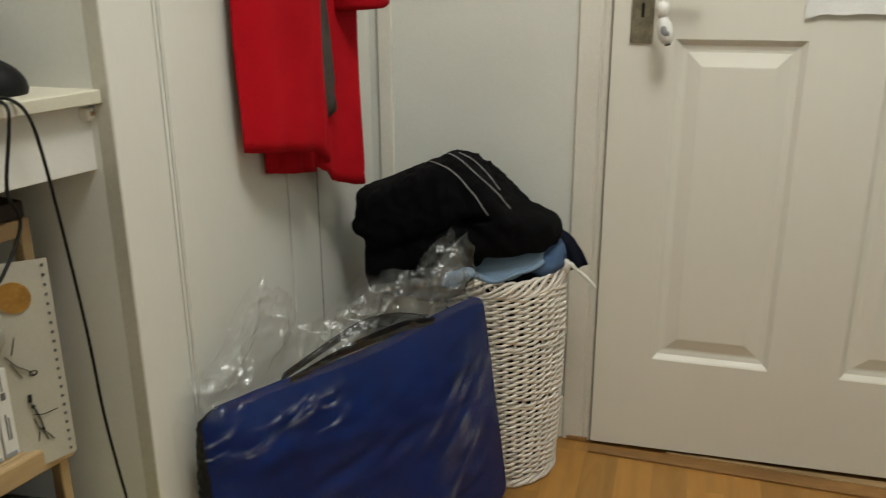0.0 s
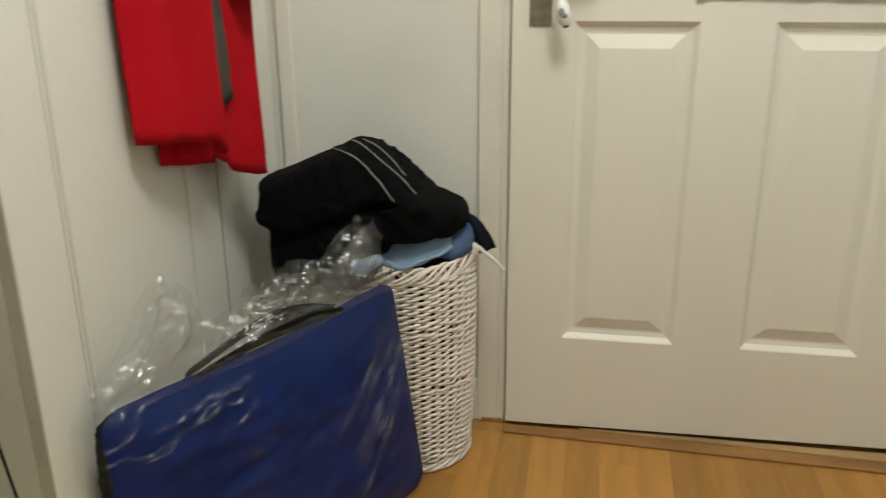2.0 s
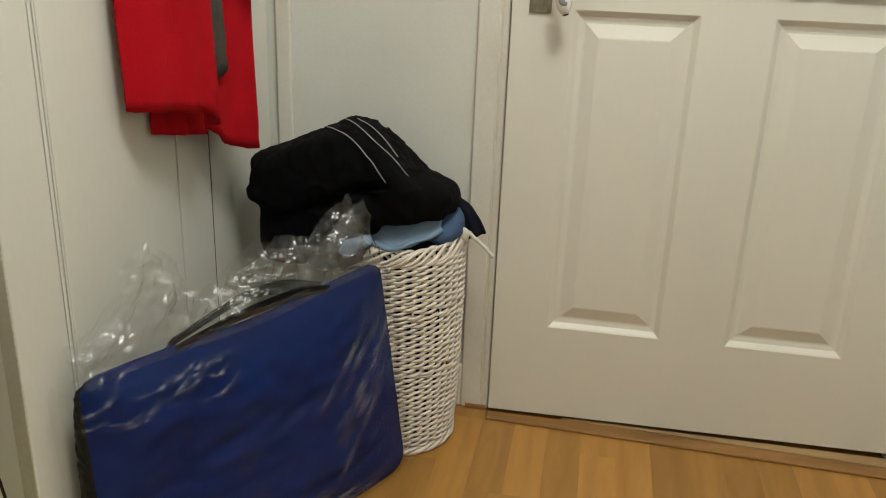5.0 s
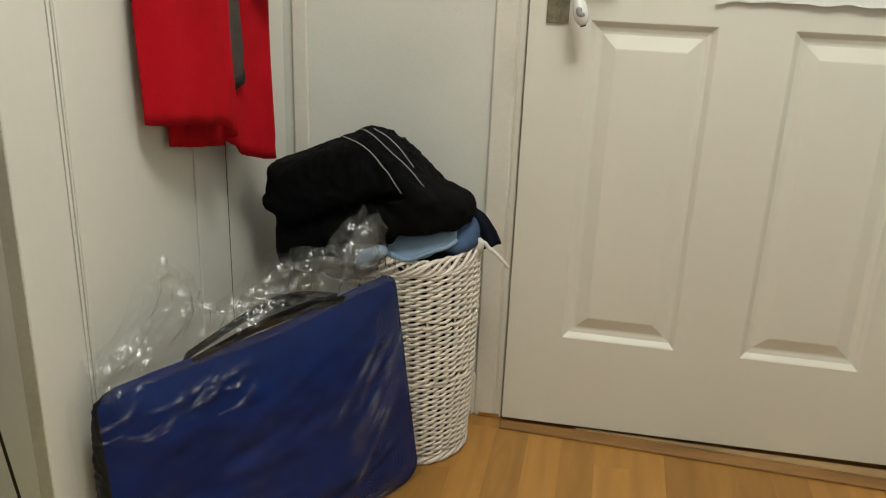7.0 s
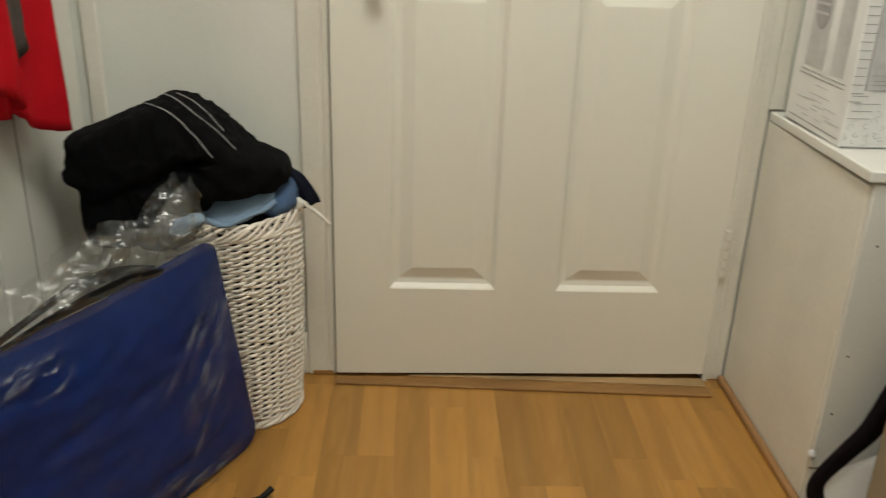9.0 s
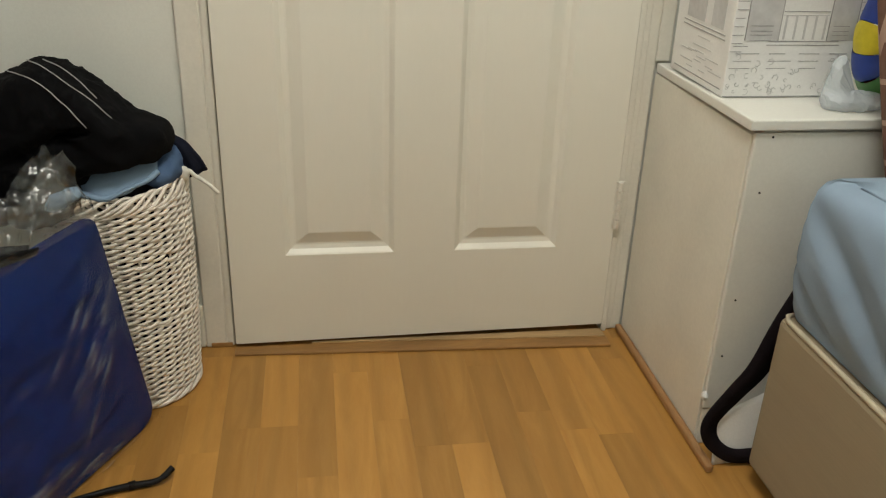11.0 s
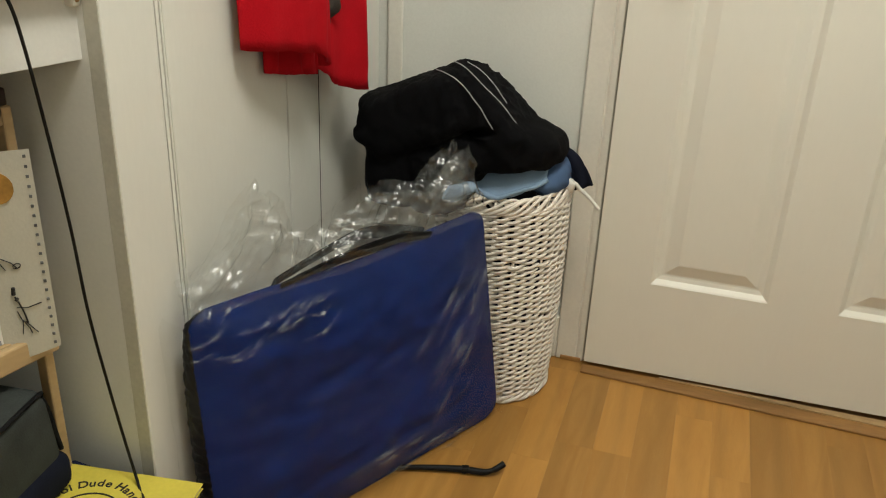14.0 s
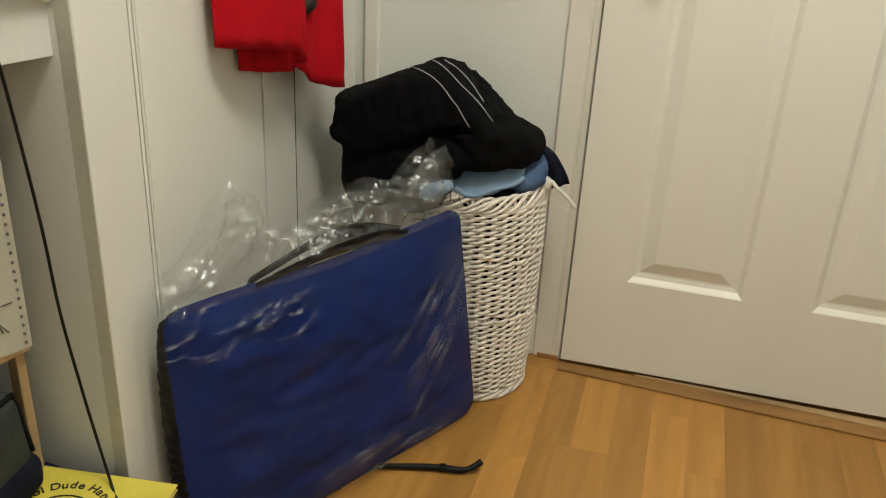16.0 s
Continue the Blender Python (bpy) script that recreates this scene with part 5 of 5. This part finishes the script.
for k in range(14):
    z = 0.02 + hr.uniform(0, 0.06)
    a = hr.uniform(0.01, 0.15)
    print_side(a, a + hr.uniform(0.02, 0.05), z, z + 0.0013, HOUSELIGHT)
print_side(0.01, 0.195, 0.010, 0.012, HOUSEGREY)
oval = [(HX - 0.001, HY + 0.135 + 0.026 * math.cos(k * math.tau / 24), HZ + 0.20 + 0.038 * math.sin(k * math.tau / 24)) for k in range(24)]
bm = bmesh.new()
bm.faces.new([bm.verts.new(p) for p in oval])
part("oval_window", thicken(bm, 0.0008), HOUSEGREY, house_body, "grey printed oval window")
for z in (0.185, 0.20, 0.212):
    print_side(0.112, 0.158, z, z + 0.004, HOUSELIGHT, 0.0026)

ball = thing("beach_ball", "soft beach ball with yellow, blue, red and green panels in plastic", "ball", "", "", (1.046, -0.318, 0.690))
ball.rotation_euler = (radians(90), 0, 0)
cols = {"yellow": (0.72, 0.60, 0.03), "blue": (0.02, 0.06, 0.35), "red": (0.30, 0.03, 0.03), "green": (0.08, 0.25, 0.06), "white": (0.75, 0.75, 0.72)}
TOY = {k: material("panel_" + k, v, 0.45, vary=0.1, scale=20) for k, v in cols.items()}
for k, name in enumerate(("white", "yellow", "green", "yellow", "red", "blue", "yellow", "blue", "green", "red", "white", "blue")):
    def gore(u, v, k=k):
        th, ph = math.pi * (0.04 + 0.92 * v), math.tau * (k - 0.49 + 0.98 * u) / 12
        r = 0.064 * (1 - 0.03 * (2 * u - 1) ** 4) + 0.004 * noise.noise(Vector((k * 3 + u * 2, v * 4, 1)))
        return Vector((0.92 * r * math.sin(th) * math.cos(ph), 1.55 * r * math.sin(th) * math.sin(ph), r * 0.8 * math.cos(th)))
    part("panel", sheet(8, 20, gore), TOY[name], ball, name + " panel", True)
crumple = thing("plastic_wrapper", "crumpled cloudy plastic wrapper lying on the cupboard top", "plastic bag")
part("film", lumps((0.990, -0.340, 0.602), [((0.995, -0.340, 0.598), (0.052, 0.024, 0.014), 0), ((0.960, -0.334, 0.626), (0.014, 0.016, 0.040), 0)], 0.006, 48, 30, 0.005, 40, floor_z=HZ), film_material("cloudy_plastic", 0.55, 0.22, 0.05), crumple)

# checked blanket hung beyond the cupboard
blanket = thing("checked_blanket", "brown and pink checked blanket hanging over the bed end", "blanket")


def drape(u, v):
    return Vector((0.990 - 0.28 * (0.62 * v - 0.14) + 0.30 * u, CF - 0.046 - 0.012 * math.sin(u * 11) - 0.03 * (1 - v) ** 3, 0.40 + 0.62 * v))


def plaid():
    mat = material("brown_check_weave", (0.20, 0.105, 0.075), 0.95, vary=0.1, scale=30, fine=500, bump=0.4)
    nt = mat.node_tree
    bsdf = nt.nodes["Principled BSDF"]
    co = nt.nodes.new("ShaderNodeTexCoord")
    sep = nt.nodes.new("ShaderNodeSeparateXYZ")
    nt.links.new(co.outputs["Object"], sep.inputs[0])
    old = bsdf.inputs["Base Color"].links[0].from_socket
    for axis, count, share in ((2, 17.0, 0.14), (0, 17.0, 0.14)):
        mul, fr, lt = (nt.nodes.new("ShaderNodeMath") for _ in range(3))
        mul.operation, fr.operation, lt.operation = "MULTIPLY", "FRACT", "LESS_THAN"
        mul.inputs[1].default_value, lt.inputs[1].default_value = count, share
        nt.links.new(sep.outputs[axis], mul.inputs[0])
        nt.links.new(mul.outputs[0], fr.inputs[0])
        nt.links.new(fr.outputs[0], lt.inputs[0])
        mix = nt.nodes.new("ShaderNodeMix")
        mix.data_type = "RGBA"
        nt.links.new(lt.outputs[0], mix.inputs["Factor"])
        nt.links.new(old, mix.inputs[6])
        mix.inputs[7].default_value = (0.42, 0.28, 0.22, 1)
        old = mix.outputs[2]
    nt.links.new(old, bsdf.inputs["Base Color"])
    return mat


part("cloth", thicken(sheet(26, 20, drape), 0.008), plaid(), blanket, "", True)

# ---- bed ----
bed = thing("bed", "divan bed with fabric base and pale blue fitted sheet", "bed")
EX, EY, EZ = 0.850, -0.485, 0.312
divan = part("base", box((EX, YB + 0.1, 0.035), (XR - 0.02, EY, EZ), 0.012, 3), DIVAN, bed, "beige ribbed fabric divan base")
part("piping", tube([(EX + 0.004, YB + 0.12, EZ), (EX + 0.003, -1.2, EZ), (EX + 0.004, EY - 0.02, EZ), (EX + 0.012, EY - 0.006, EZ), (EX + 0.03, EY - 0.002, EZ), (XR - 0.03, EY - 0.002, EZ)], 0.0042, 8), DIVANPIPE, divan, "cream piping", True)
for x, y in ((EX + 0.06, EY - 0.06), (EX + 0.06, YB + 0.2), (XR - 0.1, EY - 0.06), (XR - 0.1, YB + 0.2)):
    part("foot", lathe([(0.018, 0.0), (0.022, 0.006), (0.022, 0.034), (0.015, 0.036)], 14, pose(x, y, 0)), BLACKPLASTIC, divan)


def mattress():
    bm = bmesh.new()
    x0, x1, y0, y1, z0, z1, r = EX + 0.002, XR - 0.03, YB + 0.11, EY + 0.006, EZ + 0.004, 0.535, 0.035
    ring = []
    n = 150
    for k in range(n + 1):
        ring.append(("side", k / n))
    cols = []
    for _, s in ring:
        col = []
        # first the long side towards the room, then round the corner and along the end
        run = s * 2.6
        if run < 1.9:
            base, out, along = Vector((x0, y0 + (y1 - r - y0) * run / 1.9, 0)), Vector((-1, 0, 0)), run
        elif run < 2.0:
            a = (run - 1.9) / 0.1 * math.pi / 2
            base, out, along = Vector((x0 + r - r * math.cos(a), y1 - r + r * math.sin(a), 0)), Vector((-math.cos(a), math.sin(a), 0)), run
        else:
            base, out, along = Vector((x0 + r + (x1 - x0 - r) * (run - 2.0) / 0.6, y1, 0)), Vector((0, 1, 0)), run
        for j in range(25):
            v = j / 24
            if v < 0.72:
                z = z0 + (z1 - 0.03 - z0) * v / 0.72
                bulge = 0.005 * math.sin(math.pi * v / 0.72) - 0.012 * (1 - v / 0.72) ** 3
                q = Vector((along * 11 - z * 17, z * 3, 2.0))
                fold = 0.012 * (0.6 - 2.2 * abs(noise.noise(q)) - 0.6 * abs(noise.noise(q * 2.3))) * math.sin(math.pi * min(1, v / 0.8) ** 0.7)
                p = base + out * (bulge + fold) + Vector((0, 0, z))
            elif v < 0.86:
                a = (v - 0.72) / 0.14 * math.pi / 2
                p = base - out * 0.03 * (1 - math.cos(a)) + Vector((0, 0, z1 - 0.03 + 0.03 * math.sin(a)))
            else:
                w = (v - 0.86) / 0.14
                p = base - out * (0.03 + 0.55 * w) + Vector((0, 0, z1 + 0.004 * noise.noise(Vector((along * 6, w * 4, 1)))))
            col.append(bm.verts.new(p))
        cols.append(col)
    for a, b in zip(cols, cols[1:]):
        for j in range(24):
            bm.faces.new((a[j], b[j], b[j + 1], a[j + 1]))
    add_box(bm, (x0 + 0.05, y0, z0), (x1, y1 - 0.05, z1 - 0.004))
    return bm


part("mattress", mattress(), SHEET, bed, "mattress in a creased pale blue sheet", True)

# bag with a loose strap between cupboard and bed
tote = thing("shoulder_bag", "black shoulder bag with loose webbing strap between cupboard and bed", "bag")
line = spline([(0.935, -0.438, 0.350), (0.897, -0.440, 0.268), (0.868, -0.440, 0.188), (0.836, -0.440, 0.141), (0.804, -0.441, 0.094), (0.802, -0.443, 0.064), (0.818, -0.445, 0.038), (0.850, -0.448, 0.019), (0.905, -0.450, 0.020)], 10)
bm = bmesh.new()
rows = []
for i, p in enumerate(line):
    d = (line[min(i + 1, len(line) - 1)] - line[max(i - 1, 0)]).normalized()
    w = Vector((d.z, 0, -d.x)) * (0.0285 - 0.0170 * min(1.0, 1.35 * i / len(line)))
    rows.append([bm.verts.new(p - w + Vector((0, 0.004, 0))), bm.verts.new(p + w - Vector((0, 0.004, 0)))])
for r, s in zip(rows, rows[1:]):
    bm.faces.new((r[0], s[0], s[1], r[1]))
part("strap", thicken(bm, 0.003), DARKWEB, tote, "wide black webbing strap", True)
part("body", lumps((0.975, -0.440, 0.10), [((0.975, -0.438, 0.09), (0.060, 0.034, 0.075), 0), ((0.985, -0.438, 0.20), (0.055, 0.030, 0.06), 0), ((0.900, -0.452, 0.016), (0.030, 0.014, 0.014), 0)], 0.01, 40, 26, 0.004, 18, floor_z=0.001), NAVYCLOTH, tote, "", True)
card = thing("white_card", "bent white card leaning on the floor behind the strap", "card")


def bent(u, v):
    return Vector((0.815 + 0.110 * u, -0.428 - 0.018 * (1 - v) + 0.004 * math.sin(u * 2.4), 0.0012 + (0.085 + 0.055 * u) * v))


part("sheet", thicken(sheet(10, 8, bent), 0.0012), CARD, card, "", True)

# ---- floor strips ----
STRIP, meshes = 0.0655, {}
fr = random.Random(11)
lengths = (0.30, 0.38, 0.46, 0.54)


def strip_mesh(length):
    if length not in meshes:
        bm = box((0.00005, 0.00006, -0.005), (STRIP - 0.00005, length - 0.00006, 0.0))
        me = bpy.data.meshes.new("strip")
        bmesh.ops.recalc_face_normals(bm, faces=bm.faces)
        bm.to_mesh(me)
        bm.free()
        me.materials.append(OAK)
        meshes[length] = me
    return meshes[length]


x = 0.060 - STRIP * 14
while x < 1.1:
    top = WY + 0.05
    if x + STRIP > XL - 0.5 and x < 1.02:
        end = top
        while end > -1.75:
            ln = fr.choice(lengths)
            if end == top:
                ln = fr.choice((0.10, 0.18, 0.26, 0.34, 0.42))
            ob = new("strip", strip_mesh(ln))
            ob.location = (x, end - ln, 0)
            ob.parent = floor
            end -= ln
    x += STRIP
bm = bmesh.new()
add_box(bm, (RECESS, YB, -0.005), (XR, -1.78, -0.0004))
rest = link_mesh("far_strips", bm, OAK, floor)
